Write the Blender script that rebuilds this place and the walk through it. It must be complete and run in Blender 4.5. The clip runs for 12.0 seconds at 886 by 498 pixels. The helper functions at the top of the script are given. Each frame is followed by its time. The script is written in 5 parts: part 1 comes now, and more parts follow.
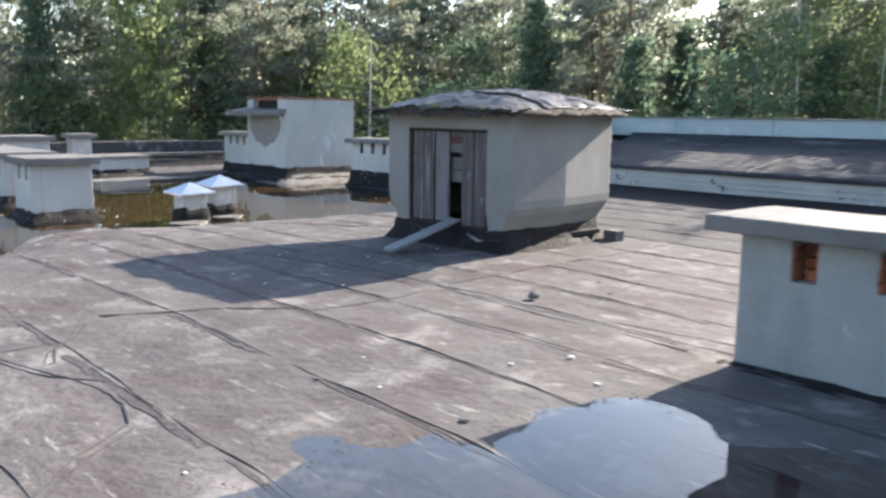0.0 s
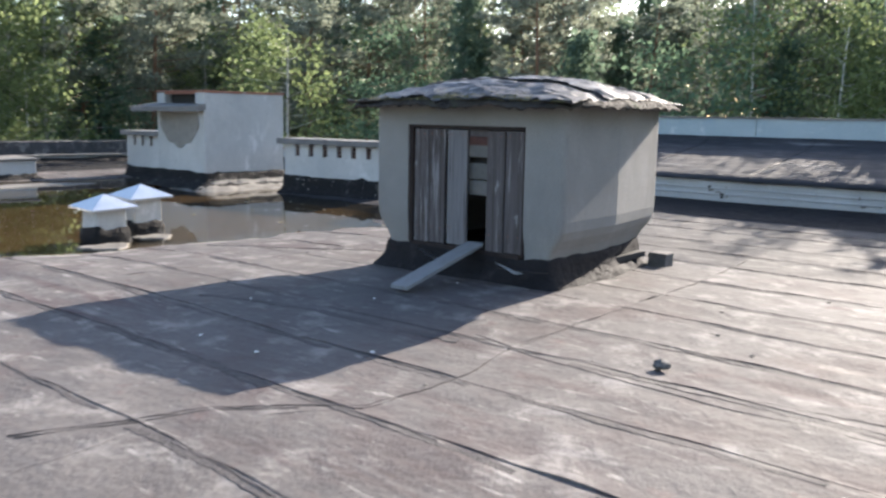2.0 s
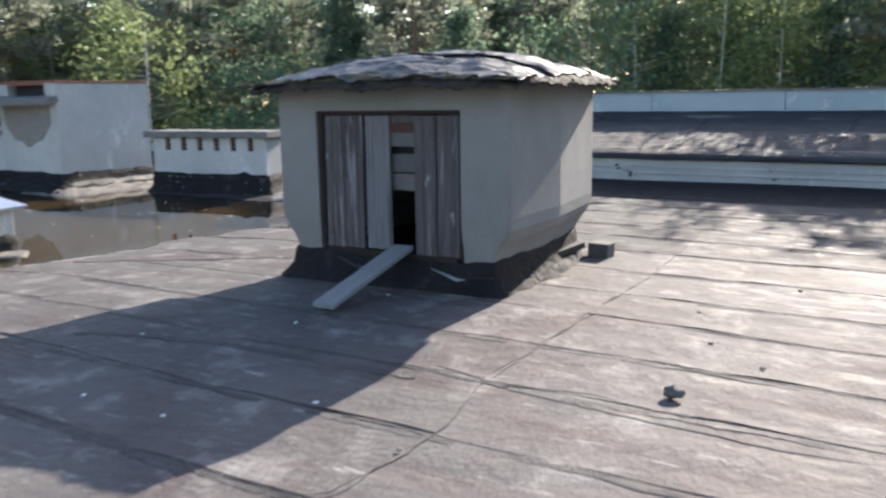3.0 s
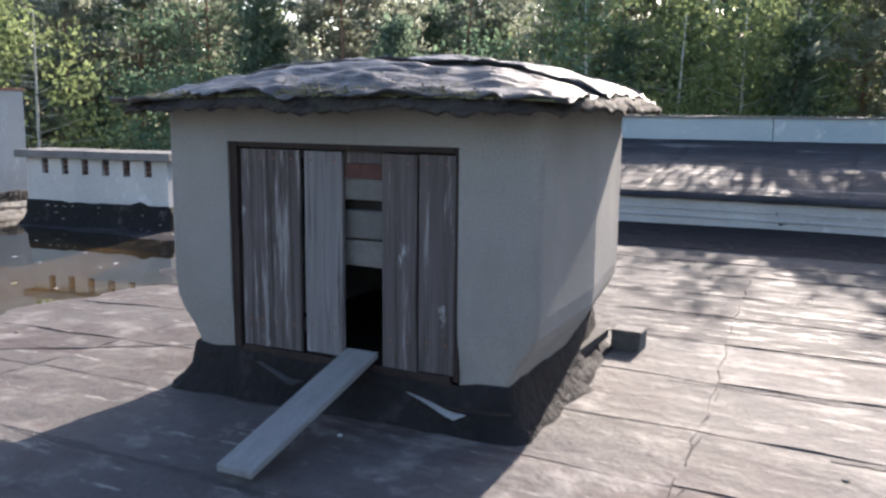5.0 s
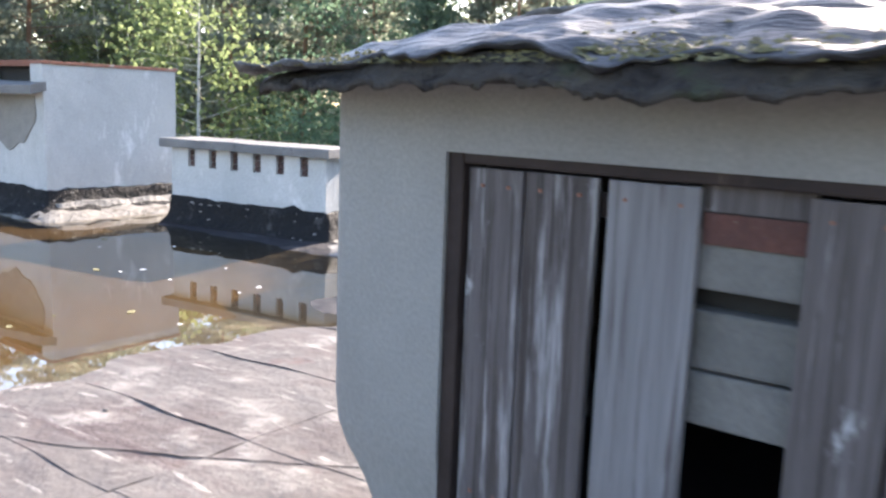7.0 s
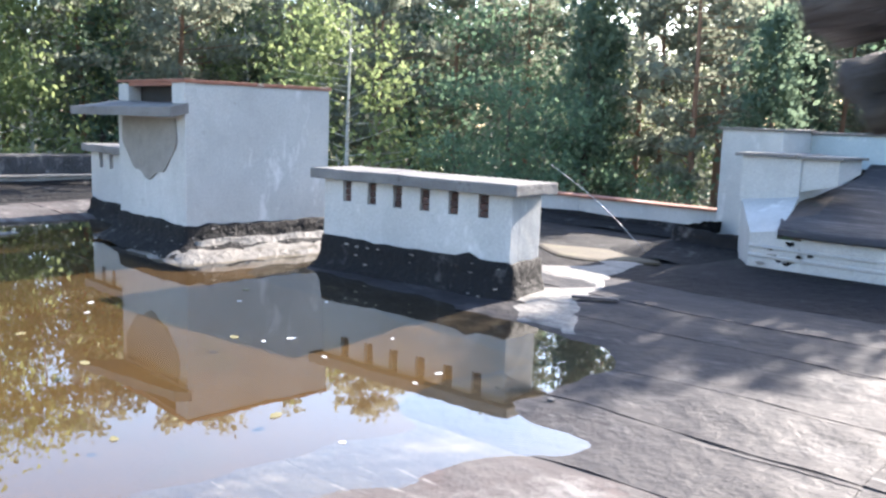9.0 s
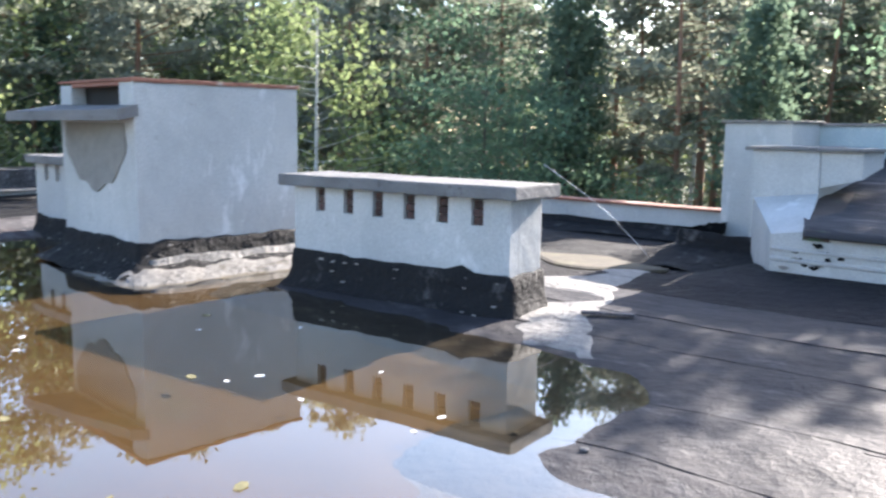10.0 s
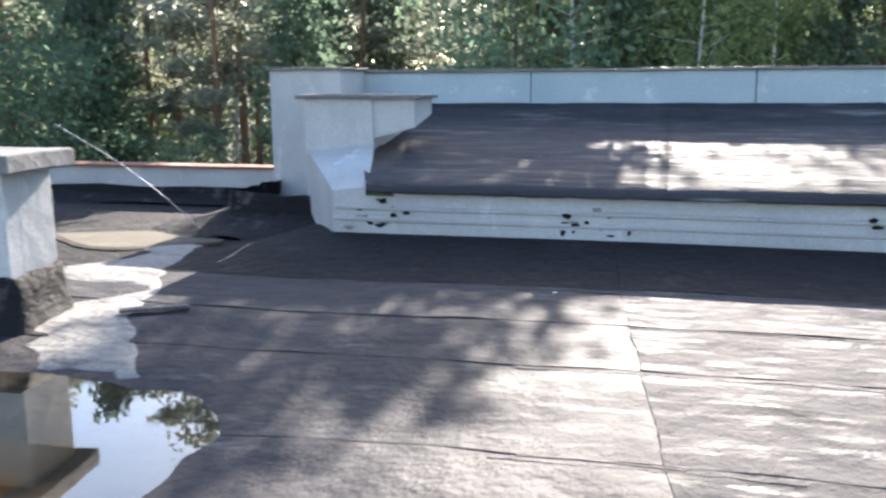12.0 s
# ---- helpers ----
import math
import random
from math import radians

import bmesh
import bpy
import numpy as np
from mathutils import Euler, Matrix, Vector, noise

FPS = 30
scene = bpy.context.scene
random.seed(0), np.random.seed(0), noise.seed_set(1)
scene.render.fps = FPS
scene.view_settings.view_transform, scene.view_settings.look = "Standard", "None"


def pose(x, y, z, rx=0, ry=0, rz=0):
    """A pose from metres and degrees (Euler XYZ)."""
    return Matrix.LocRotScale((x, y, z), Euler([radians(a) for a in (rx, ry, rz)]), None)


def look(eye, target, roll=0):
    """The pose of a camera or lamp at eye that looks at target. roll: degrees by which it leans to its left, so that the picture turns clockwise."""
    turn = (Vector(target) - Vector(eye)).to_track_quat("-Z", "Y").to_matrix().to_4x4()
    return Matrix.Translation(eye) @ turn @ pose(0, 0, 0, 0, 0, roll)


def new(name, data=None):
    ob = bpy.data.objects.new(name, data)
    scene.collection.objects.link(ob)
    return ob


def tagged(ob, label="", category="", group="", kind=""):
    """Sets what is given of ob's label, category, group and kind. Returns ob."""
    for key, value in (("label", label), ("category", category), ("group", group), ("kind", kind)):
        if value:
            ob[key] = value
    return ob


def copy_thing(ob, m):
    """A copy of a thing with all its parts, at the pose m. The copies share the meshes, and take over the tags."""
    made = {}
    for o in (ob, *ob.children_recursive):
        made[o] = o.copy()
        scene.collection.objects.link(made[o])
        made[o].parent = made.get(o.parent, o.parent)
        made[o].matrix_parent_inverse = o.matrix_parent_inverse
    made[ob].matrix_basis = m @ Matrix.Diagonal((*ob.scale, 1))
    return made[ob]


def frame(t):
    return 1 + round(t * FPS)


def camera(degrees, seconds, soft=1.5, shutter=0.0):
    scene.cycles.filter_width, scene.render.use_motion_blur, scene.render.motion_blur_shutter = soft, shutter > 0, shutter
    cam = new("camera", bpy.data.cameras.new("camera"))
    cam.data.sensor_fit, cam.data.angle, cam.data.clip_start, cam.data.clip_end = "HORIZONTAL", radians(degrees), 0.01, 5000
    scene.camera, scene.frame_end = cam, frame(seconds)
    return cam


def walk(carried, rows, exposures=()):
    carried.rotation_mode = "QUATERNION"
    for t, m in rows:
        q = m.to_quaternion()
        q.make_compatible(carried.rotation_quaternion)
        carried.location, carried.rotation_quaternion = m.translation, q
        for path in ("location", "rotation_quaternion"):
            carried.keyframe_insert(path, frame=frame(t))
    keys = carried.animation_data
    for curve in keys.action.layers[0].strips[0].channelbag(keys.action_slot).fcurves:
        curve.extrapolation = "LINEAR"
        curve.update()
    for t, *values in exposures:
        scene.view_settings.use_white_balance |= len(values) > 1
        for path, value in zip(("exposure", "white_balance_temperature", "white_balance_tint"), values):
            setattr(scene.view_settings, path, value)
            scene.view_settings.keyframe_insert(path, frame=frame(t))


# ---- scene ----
cam = camera(54.7, 12.0, 2.5, 0.5)
EXPOSURES = [(0.0, 1.76, 6830, 12), (2.5, 1.59, 6790, 12), (3.5, 1.48, 6740, 12), (5.5, 1.71, 6880, 17), (6.5, 2.28, 6920, 17), (7.5, 2.55, 6880, 16), (9.5, 2.27, 6500, 14), (10.5, 2.17, 6460, 14), (12.0, 2.14, 6660, 13)]
PATH = [
    (0, (8.262, -7.266, 1.685), (6.776, -5.964, 1.371), 0.7),
    (0.5, (7.559, -7.141, 1.678), (6.047, -5.883, 1.314), 0.8),
    (1, (6.801, -6.88, 1.627), (5.237, -5.673, 1.316), -0.5),
    (1.5, (6.122, -6.743, 1.62), (4.66, -5.414, 1.309), -0.8),
    (2, (5.471, -6.452, 1.589), (4.161, -4.973, 1.28), 1.0),
    (2.5, (4.873, -6.193, 1.581), (3.637, -4.645, 1.299), 0.8),
    (3, (4.35, -5.84, 1.589), (3.28, -4.187, 1.241), -0.9),
    (3.5, (3.894, -5.289, 1.606), (2.909, -3.575, 1.304), 0.3),
    (5.5, (2.241, -3.338, 1.666), (1.338, -1.581, 1.351), 0.4),
    (6, (1.781, -2.78, 1.63), (0.672, -1.141, 1.339), 3.1),
    (6.5, (1.261, -2.4, 1.614), (0.052, -0.837, 1.305), 3.5),
    (7, (0.794, -2.035, 1.627), (-0.397, -0.464, 1.295), 2.1),
    (7.5, (0.27, -1.658, 1.705), (-1.049, -0.187, 1.389), 3.7),
    (9.5, (-1.554, -0.552, 1.583), (-2.985, 0.813, 1.286), 1.8),
    (10, (-1.996, -0.234, 1.529), (-3.376, 1.186, 1.25), 0.7),
    (10.5, (-2.331, -0.069, 1.499), (-3.554, 1.488, 1.216), -0.7),
    (11, (-2.471, 0.21, 1.469), (-3.462, 1.91, 1.111), 0.3),
    (11.5, (-2.58, 0.524, 1.489), (-3.249, 2.374, 1.129), -0.3),
    (12, (-2.675, 0.942, 1.444), (-3.169, 2.844, 1.072), -0.3),
]
walk(cam, [(t, look(eye, aim, roll)) for t, eye, aim, roll in PATH], EXPOSURES)

# ---- light ----
SUN = Vector((-0.07, 3.47, 1.70)).normalized()          # towards the sun
world = bpy.data.worlds.new("sky")
scene.world = world
world.use_nodes = True
wn = world.node_tree.nodes
sky = wn.new("ShaderNodeTexSky")
sky.sky_type, sky.sun_disc = "NISHITA", False
sky.sun_elevation = math.asin(SUN.z)
sky.sun_rotation = math.atan2(SUN.x, SUN.y)
sky.air_density, sky.dust_density, sky.ozone_density = 1.0, 1.1, 1.9
wn["Background"].inputs["Strength"].default_value = 0.14
world.node_tree.links.new(sky.outputs["Color"], wn["Background"].inputs["Color"])
sun = new("sun", bpy.data.lights.new("sun", "SUN"))
sun.data.energy, sun.data.angle, sun.data.color = 5.0, radians(0.53), (1.0, 0.93, 0.84)
sun.matrix_world = look(SUN * 50, (0, 0, 0))


# ---- materials ----
def ramp(nt, fac, stops):
    r = nt.nodes.new("ShaderNodeValToRGB")
    nt.links.new(fac, r.inputs["Fac"])
    while len(r.color_ramp.elements) < len(stops):
        r.color_ramp.elements.new(0.5)
    for e, (p, c) in zip(r.color_ramp.elements, stops):
        e.position, e.color = p, (*c, 1) if len(c) == 3 else c
    return r.outputs["Color"]


def noise_tex(nt, vec, scale, detail=6.0, rough=0.6, stretch=None):
    if stretch:
        mp = nt.nodes.new("ShaderNodeMapping")
        mp.inputs["Scale"].default_value = stretch
        nt.links.new(vec, mp.inputs["Vector"])
        vec = mp.outputs["Vector"]
    n = nt.nodes.new("ShaderNodeTexNoise")
    n.inputs["Scale"].default_value, n.inputs["Detail"].default_value, n.inputs["Roughness"].default_value = scale, detail, rough
    nt.links.new(vec, n.inputs["Vector"])
    return n.outputs["Fac"]


def mix(nt, fac, a, b, mode="MIX"):
    m = nt.nodes.new("ShaderNodeMix")
    m.data_type, m.blend_type = "RGBA", mode
    for sock, v in ((m.inputs[0], fac), (m.inputs[6], a), (m.inputs[7], b)):
        if isinstance(v, bpy.types.NodeSocket):
            nt.links.new(v, sock)
        else:
            sock.default_value = v if isinstance(v, float) else (*v, 1)
    return m.outputs[2]


def surface(name, c1, c2, scale=3.0, rough=(0.7, 0.9), fine=60.0, bump=0.3, stains=(), stretch=None, metal=0.0, spec=0.5, vary=0.0, coarse=0.0, worn=None):
    """A worn surface: two colours over a broad noise, fine grain in colour and relief, and stains, in some felts also
    painted glints (colour, scale, from, to, stretch).
    """
    m = bpy.data.materials.new(name)
    m.use_nodes = True
    nt = m.node_tree
    b = nt.nodes["Principled BSDF"]
    co = nt.nodes.new("ShaderNodeTexCoord").outputs["Object"]
    broad = noise_tex(nt, co, scale, 8.0, 0.62, stretch)
    grain = noise_tex(nt, co, fine, 5.0, 0.7, stretch)
    col = mix(nt, ramp(nt, broad, [(0.32, (0, 0, 0)), (0.68, (1, 1, 1))]), c1, c2)
    col = mix(nt, 0.55, col, ramp(nt, grain, [(0.25, (0.45, 0.45, 0.45)), (0.75, (1, 1, 1))]), "MULTIPLY")
    for sc, s, lo, hi, st in stains:
        f = noise_tex(nt, co, s, 9.0, 0.68, st)
        col = mix(nt, ramp(nt, f, [(lo, (0, 0, 0)), (hi, (1, 1, 1))]), col, sc)
    if vary:
        oi = nt.nodes.new("ShaderNodeObjectInfo")
        col = mix(nt, 1.0, col, ramp(nt, oi.outputs["Random"], [(0.0, (1 - vary,) * 3), (1.0, (1, 1, 1))]), "MULTIPLY")
    nt.links.new(col, b.inputs["Base Color"])
    gloss = ramp(nt, broad, [(0.3, (rough[0],) * 3), (0.7, (rough[1],) * 3)])
    if worn:
        # smooth trodden streaks along the strips
        streak = noise_tex(nt, co, 5.0, 8.0, 0.7, (0.4, 2.2, 1))
        gloss = mix(nt, ramp(nt, streak, [(0.52, (0, 0, 0)), (0.64, (1, 1, 1))]), gloss, (worn,) * 3)
    nt.links.new(gloss, b.inputs["Roughness"])
    b.inputs["Metallic"].default_value = metal
    b.inputs["Specular IOR Level"].default_value = spec
    bp = nt.nodes.new("ShaderNodeBump")
    bp.inputs["Strength"].default_value, bp.inputs["Distance"].default_value = bump, 0.01
    nt.links.new(grain, bp.inputs["Height"])
    if coarse:
        b2 = nt.nodes.new("ShaderNodeBump")
        b2.inputs["Strength"].default_value, b2.inputs["Distance"].default_value = coarse, 0.05
        nt.links.new(noise_tex(nt, co, scale * 3.5, 6.0, 0.6, stretch), b2.inputs["Height"])
        nt.links.new(b2.outputs["Normal"], bp.inputs["Normal"])
    nt.links.new(bp.outputs["Normal"], b.inputs["Normal"])
    return m


# Besides stains, the palest fine streaks paint in sun glints.
FELT = surface("roofing_felt", (0.094, 0.086, 0.085), (0.148, 0.136, 0.132), 1.1, (0.74, 0.88), 38.0, 0.45,
               [((0.078, 0.062, 0.062), 0.75, 0.50, 0.66, None), ((0.22, 0.204, 0.194), 1.9, 0.53, 0.66, None), ((0.10, 0.072, 0.07), 2.6, 0.60, 0.70, None),
                ((0.07, 0.063, 0.063), 3.4, 0.60, 0.72, (0.25, 1.6, 1)), ((0.068, 0.05, 0.051), 1.3, 0.55, 0.66, (0.22, 1.5, 1)),
                ((0.055, 0.05, 0.05), 9.0, 0.66, 0.73, (0.3, 1.4, 1)), ((0.29, 0.272, 0.258), 7.0, 0.60, 0.68, (0.32, 1.8, 1)), ((0.05, 0.043, 0.043), 15.0, 0.64, 0.72, (0.3, 1.6, 1))], vary=0.14, coarse=0.65, worn=0.66, spec=0.2)
BITUMEN = surface("bitumen", (0.008, 0.008, 0.009), (0.018, 0.017, 0.017), 3.0, (0.65, 0.85), 25.0, 0.5,
                  [((0.10, 0.095, 0.09), 3.2, 0.58, 0.72, None), ((0.17, 0.16, 0.15), 7.0, 0.66, 0.74, None)], coarse=0.9, spec=0.2)
# Pale weathered streaks, lightened to hold sun glare on the shed roof.
FELT_DARK = surface("dark_roofing_felt", (0.03, 0.03, 0.034), (0.062, 0.06, 0.063), 1.4, (0.34, 0.62), 35.0, 0.5,
                    [((0.25, 0.235, 0.22), 2.2, 0.54, 0.68, (0.4, 1.5, 1)), ((0.022, 0.021, 0.022), 3.0, 0.56, 0.66, (0.4, 1.5, 1)), ((0.34, 0.31, 0.26), 12.0, 0.62, 0.70, (0.35, 1.8, 1))], (0.5, 1.6, 1), coarse=1.4, spec=0.5)
EAVES = surface("old_eaves_felt", (0.042, 0.036, 0.032), (0.09, 0.078, 0.066), 5.0, (0.75, 0.9), 30.0, 0.7, [((0.13, 0.11, 0.08), 6.0, 0.56, 0.72, None), ((0.045, 0.055, 0.03), 3.0, 0.58, 0.66, None), ((0.012, 0.01, 0.01), 9.0, 0.55, 0.68, None)], coarse=1.4, spec=0.25)
# Damp felt, darkened further: tree shade on this deck is in its colour.
FELT_DAMPSHADE = surface("damp_shaded_felt", (0.028, 0.027, 0.031), (0.055, 0.052, 0.056), 1.1, (0.6, 0.82), 32.0, 0.4,
                   [((0.035, 0.033, 0.036), 0.9, 0.54, 0.68, None), ((0.11, 0.104, 0.102), 2.2, 0.58, 0.70, (0.6, 1.6, 1)), ((0.018, 0.018, 0.021), 6.0, 0.58, 0.68, (0.4, 1.8, 1))], vary=0.12, coarse=0.8, spec=0.16, worn=0.6)
# Pale stretched streaks carry the sun's glints in the colour.
FELT_NEW = surface("smooth_roofing_felt", (0.05, 0.047, 0.048), (0.086, 0.08, 0.08), 1.3, (0.78, 0.92), 30.0, 0.4,
                   [((0.09, 0.08, 0.078), 0.9, 0.55, 0.70, None), ((0.20, 0.19, 0.18), 3.4, 0.58, 0.66, (0.28, 2.4, 1)), ((0.026, 0.024, 0.026), 2.1, 0.55, 0.66, (0.3, 1.8, 1)), ((0.15, 0.142, 0.136), 11.0, 0.60, 0.68, (0.3, 2.0, 1))], vary=0.1, coarse=0.9, spec=0.22, worn=0.52)
# The pale long streaks paint in the sun's sheen on the slope.
SLOPE = surface("sloping_felt", (0.03, 0.03, 0.034), (0.062, 0.06, 0.064), 1.2, (0.75, 0.9), 25.0, 0.25,
                [((0.17, 0.162, 0.158), 2.6, 0.57, 0.67, (0.22, 2.4, 1)), ((0.02, 0.02, 0.022), 1.6, 0.56, 0.68, (0.3, 1.6, 1))], (0.35, 1.4, 1), coarse=0.9, worn=0.5, spec=0.2)
WHITE = surface("white_limewash", (0.41, 0.412, 0.396), (0.52, 0.52, 0.50), 0.9, (0.8, 0.95), 45.0, 0.16,
                [((0.31, 0.315, 0.30), 1.4, 0.52, 0.76, (1, 1, 0.45)), ((0.60, 0.60, 0.58), 2.2, 0.58, 0.70, (1, 1, 0.5)), ((0.30, 0.30, 0.28), 5.0, 0.62, 0.74, None), ((0.20, 0.195, 0.18), 9.0, 0.67, 0.73, (1, 1, 0.5))], coarse=0.4)
# Dimmer, bluer copy of WHITE: the big vent's shade is in the colour.
DIMWHITE = surface("shaded_limewash", (0.25, 0.262, 0.27), (0.34, 0.35, 0.355), 1.1, (0.8, 0.95), 45.0, 0.2,
                   [((0.18, 0.185, 0.185), 1.4, 0.54, 0.74, (1, 1, 0.4)), ((0.42, 0.43, 0.43), 3.0, 0.62, 0.72, (1, 1, 0.6))], coarse=0.35)
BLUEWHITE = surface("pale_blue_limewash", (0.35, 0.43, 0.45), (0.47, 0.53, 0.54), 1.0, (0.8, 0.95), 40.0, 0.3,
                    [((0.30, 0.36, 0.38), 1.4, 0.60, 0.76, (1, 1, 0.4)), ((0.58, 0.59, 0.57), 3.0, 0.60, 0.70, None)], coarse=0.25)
GREYPLASTER = surface("grey_plaster", (0.215, 0.21, 0.20), (0.295, 0.288, 0.275), 0.9, (0.75, 0.9), 70.0, 0.2,
                      [((0.15, 0.14, 0.13), 1.2, 0.52, 0.78, (1, 1, 0.3)), ((0.33, 0.33, 0.315), 4.0, 0.66, 0.76, None)], coarse=0.12)
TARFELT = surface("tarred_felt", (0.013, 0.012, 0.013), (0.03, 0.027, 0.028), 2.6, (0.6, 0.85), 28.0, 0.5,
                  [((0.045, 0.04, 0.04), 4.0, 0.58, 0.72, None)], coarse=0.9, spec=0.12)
BAREPLASTER = surface("bare_plaster", (0.21, 0.195, 0.175), (0.28, 0.265, 0.24), 4.0, (0.85, 0.95), 60.0, 0.4)
CONCRETE = surface("old_concrete", (0.135, 0.131, 0.126), (0.21, 0.204, 0.196), 2.2, (0.75, 0.9), 50.0, 0.5,
                   [((0.14, 0.135, 0.125), 3.0, 0.60, 0.72, None), ((0.2, 0.21, 0.13), 7.0, 0.66, 0.74, None), ((0.06, 0.055, 0.05), 3.6, 0.58, 0.68, (1, 0.5, 1))], coarse=0.5)
PALEAPRON = surface("silted_felt", (0.13, 0.12, 0.108), (0.24, 0.225, 0.20), 3.0, (0.6, 0.8), 40.0, 0.4,
                    [((0.10, 0.085, 0.065), 4.0, 0.55, 0.68, (1, 1, 0.6)), ((0.05, 0.045, 0.04), 9.0, 0.62, 0.70, (2, 2, 0.5))], coarse=0.7)
WOOD = surface("weathered_board", (0.07, 0.058, 0.058), (0.15, 0.132, 0.134), 3.0, (0.6, 0.8), 22.0, 0.6,
               [((0.035, 0.026, 0.024), 2.6, 0.49, 0.62, (9, 9, 0.3)), ((0.03, 0.022, 0.02), 7.0, 0.56, 0.64, (9, 9, 0.12)), ((0.33, 0.32, 0.33), 2.6, 0.55, 0.68, (8, 8, 0.5)), ((0.40, 0.40, 0.41), 3.2, 0.62, 0.70, (1.6, 1.6, 0.9))],
               (7, 7, 0.22), vary=0.25)
WOODPALE = surface("bleached_board", (0.13, 0.125, 0.13), (0.24, 0.235, 0.245), 3.0, (0.6, 0.8), 22.0, 0.6,
                   [((0.06, 0.05, 0.05), 2.6, 0.52, 0.66, (9, 9, 0.3)), ((0.36, 0.36, 0.375), 2.2, 0.56, 0.68, (5, 5, 0.7))], (7, 7, 0.22))
WOODPLANK = surface("grey_plank", (0.21, 0.21, 0.215), (0.29, 0.29, 0.295), 3.0, (0.6, 0.8), 22.0, 0.5,
                    [((0.16, 0.15, 0.15), 2.0, 0.60, 0.72, (4, 0.3, 4))], (7, 0.25, 7))
WOODDARK = surface("dark_stained_frame", (0.022, 0.015, 0.014), (0.048, 0.034, 0.03), 3.0, (0.6, 0.8), 25.0, 0.5,
                   [((0.13, 0.09, 0.065), 3.0, 0.62, 0.74, (5, 5, 0.6))], spec=0.2)
RUSTFELT = surface("brown_bare_felt", (0.05, 0.036, 0.03), (0.10, 0.07, 0.055), 4.0, (0.7, 0.9), 40.0, 0.5, [((0.06, 0.11, 0.06), 2.4, 0.60, 0.66, None), ((0.02, 0.019, 0.02), 5.0, 0.55, 0.66, None)], coarse=0.8)
CRUST = surface("dried_crust", (0.19, 0.175, 0.155), (0.33, 0.31, 0.28), 3.0, (0.6, 0.85), 35.0, 0.5, [((0.09, 0.082, 0.078), 4.0, 0.52, 0.64, (0.5, 1.4, 1)), ((0.42, 0.40, 0.37), 7.0, 0.60, 0.70, None)], coarse=0.8)
TAR = surface("tar_smear", (0.04, 0.035, 0.036), (0.075, 0.066, 0.065), 4.0, (0.75, 0.9), 40.0, 0.4)
TARBAND = surface("worn_tar_band", (0.038, 0.033, 0.034), (0.066, 0.058, 0.058), 3.0, (0.75, 0.92), 40.0, 0.5,
                  [((0.088, 0.079, 0.077), 5.0, 0.52, 0.66, (0.5, 1, 1))], coarse=0.6)
TIN = surface("galvanised_tin", (0.62, 0.65, 0.69), (0.74, 0.76, 0.78), 4.0, (0.28, 0.42), 30.0, 0.1, metal=0.9)
RUST = surface("rusty_tin", (0.22, 0.075, 0.04), (0.34, 0.15, 0.10), 3.0, (0.6, 0.8), 40.0, 0.3,
               [((0.40, 0.36, 0.32), 2.0, 0.58, 0.70, (0.4, 1, 1))])
DULLTIN = surface("dull_brown_tin", (0.12, 0.10, 0.09), (0.24, 0.21, 0.19), 2.0, (0.5, 0.7), 30.0, 0.2,
                  [((0.45, 0.45, 0.44), 1.6, 0.60, 0.68, (0.5, 1, 1))])
# Brightened red brick: the sun in the big vent's slots is in its colour.
BRICK = surface("sun_bright_brick", (0.42, 0.11, 0.05), (0.52, 0.17, 0.085), 5.0, (0.8, 0.95), 60.0, 0.5,
                [((0.16, 0.10, 0.09), 5.0, 0.58, 0.72, None)], vary=0.45)
# Darker copy of BRICK: the shade in the other vents' slots is painted in.
SHADEDBRICK = surface("shaded_brick", (0.12, 0.05, 0.04), (0.19, 0.085, 0.065), 5.0, (0.8, 0.95), 60.0, 0.5, [((0.05, 0.04, 0.038), 7.0, 0.48, 0.62, None)], vary=0.5)
OLDRED = surface("flaking_red_paint", (0.075, 0.028, 0.022), (0.12, 0.05, 0.04), 6.0, (0.7, 0.9), 40.0, 0.5, [((0.17, 0.14, 0.125), 9.0, 0.56, 0.64, (1, 1, 2.0))], coarse=0.5)
BLOCK = surface("pale_block", (0.14, 0.135, 0.127), (0.21, 0.20, 0.188), 4.0, (0.85, 0.95), 50.0, 0.4, vary=0.2)
# Near-black for hollows: their shade is painted into the colour.
INSIDE_SHADE = surface("painted_inside_shade", (0.02, 0.019, 0.018), (0.035, 0.032, 0.03), 3.0, (0.85, 0.95), 40.0, 0.3)
STONE = surface("grey_rubble", (0.09, 0.085, 0.08), (0.17, 0.16, 0.15), 14.0, (0.8, 0.95), 60.0, 0.6)
PAPER = surface("white_scrap", (0.70, 0.70, 0.68), (0.80, 0.80, 0.78), 9.0, (0.6, 0.8), 50.0, 0.2)
SILT = surface("pond_silt", (0.066, 0.034, 0.006), (0.10, 0.055, 0.011), 0.9, (0.85, 0.95), 25.0, 0.3,
               [((0.06, 0.044, 0.013), 0.7, 0.56, 0.70, None), ((0.14, 0.095, 0.035), 2.8, 0.64, 0.76, None)])
SILT_DRY = surface("dried_silt", (0.075, 0.062, 0.04), (0.125, 0.10, 0.066), 3.0, (0.85, 0.95), 30.0, 0.4, [((0.12, 0.12, 0.06), 3.0, 0.56, 0.7, None)])
MOSS = surface("dry_moss", (0.13, 0.12, 0.05), (0.24, 0.21, 0.10), 14.0, (0.9, 1.0), 60.0, 0.6)
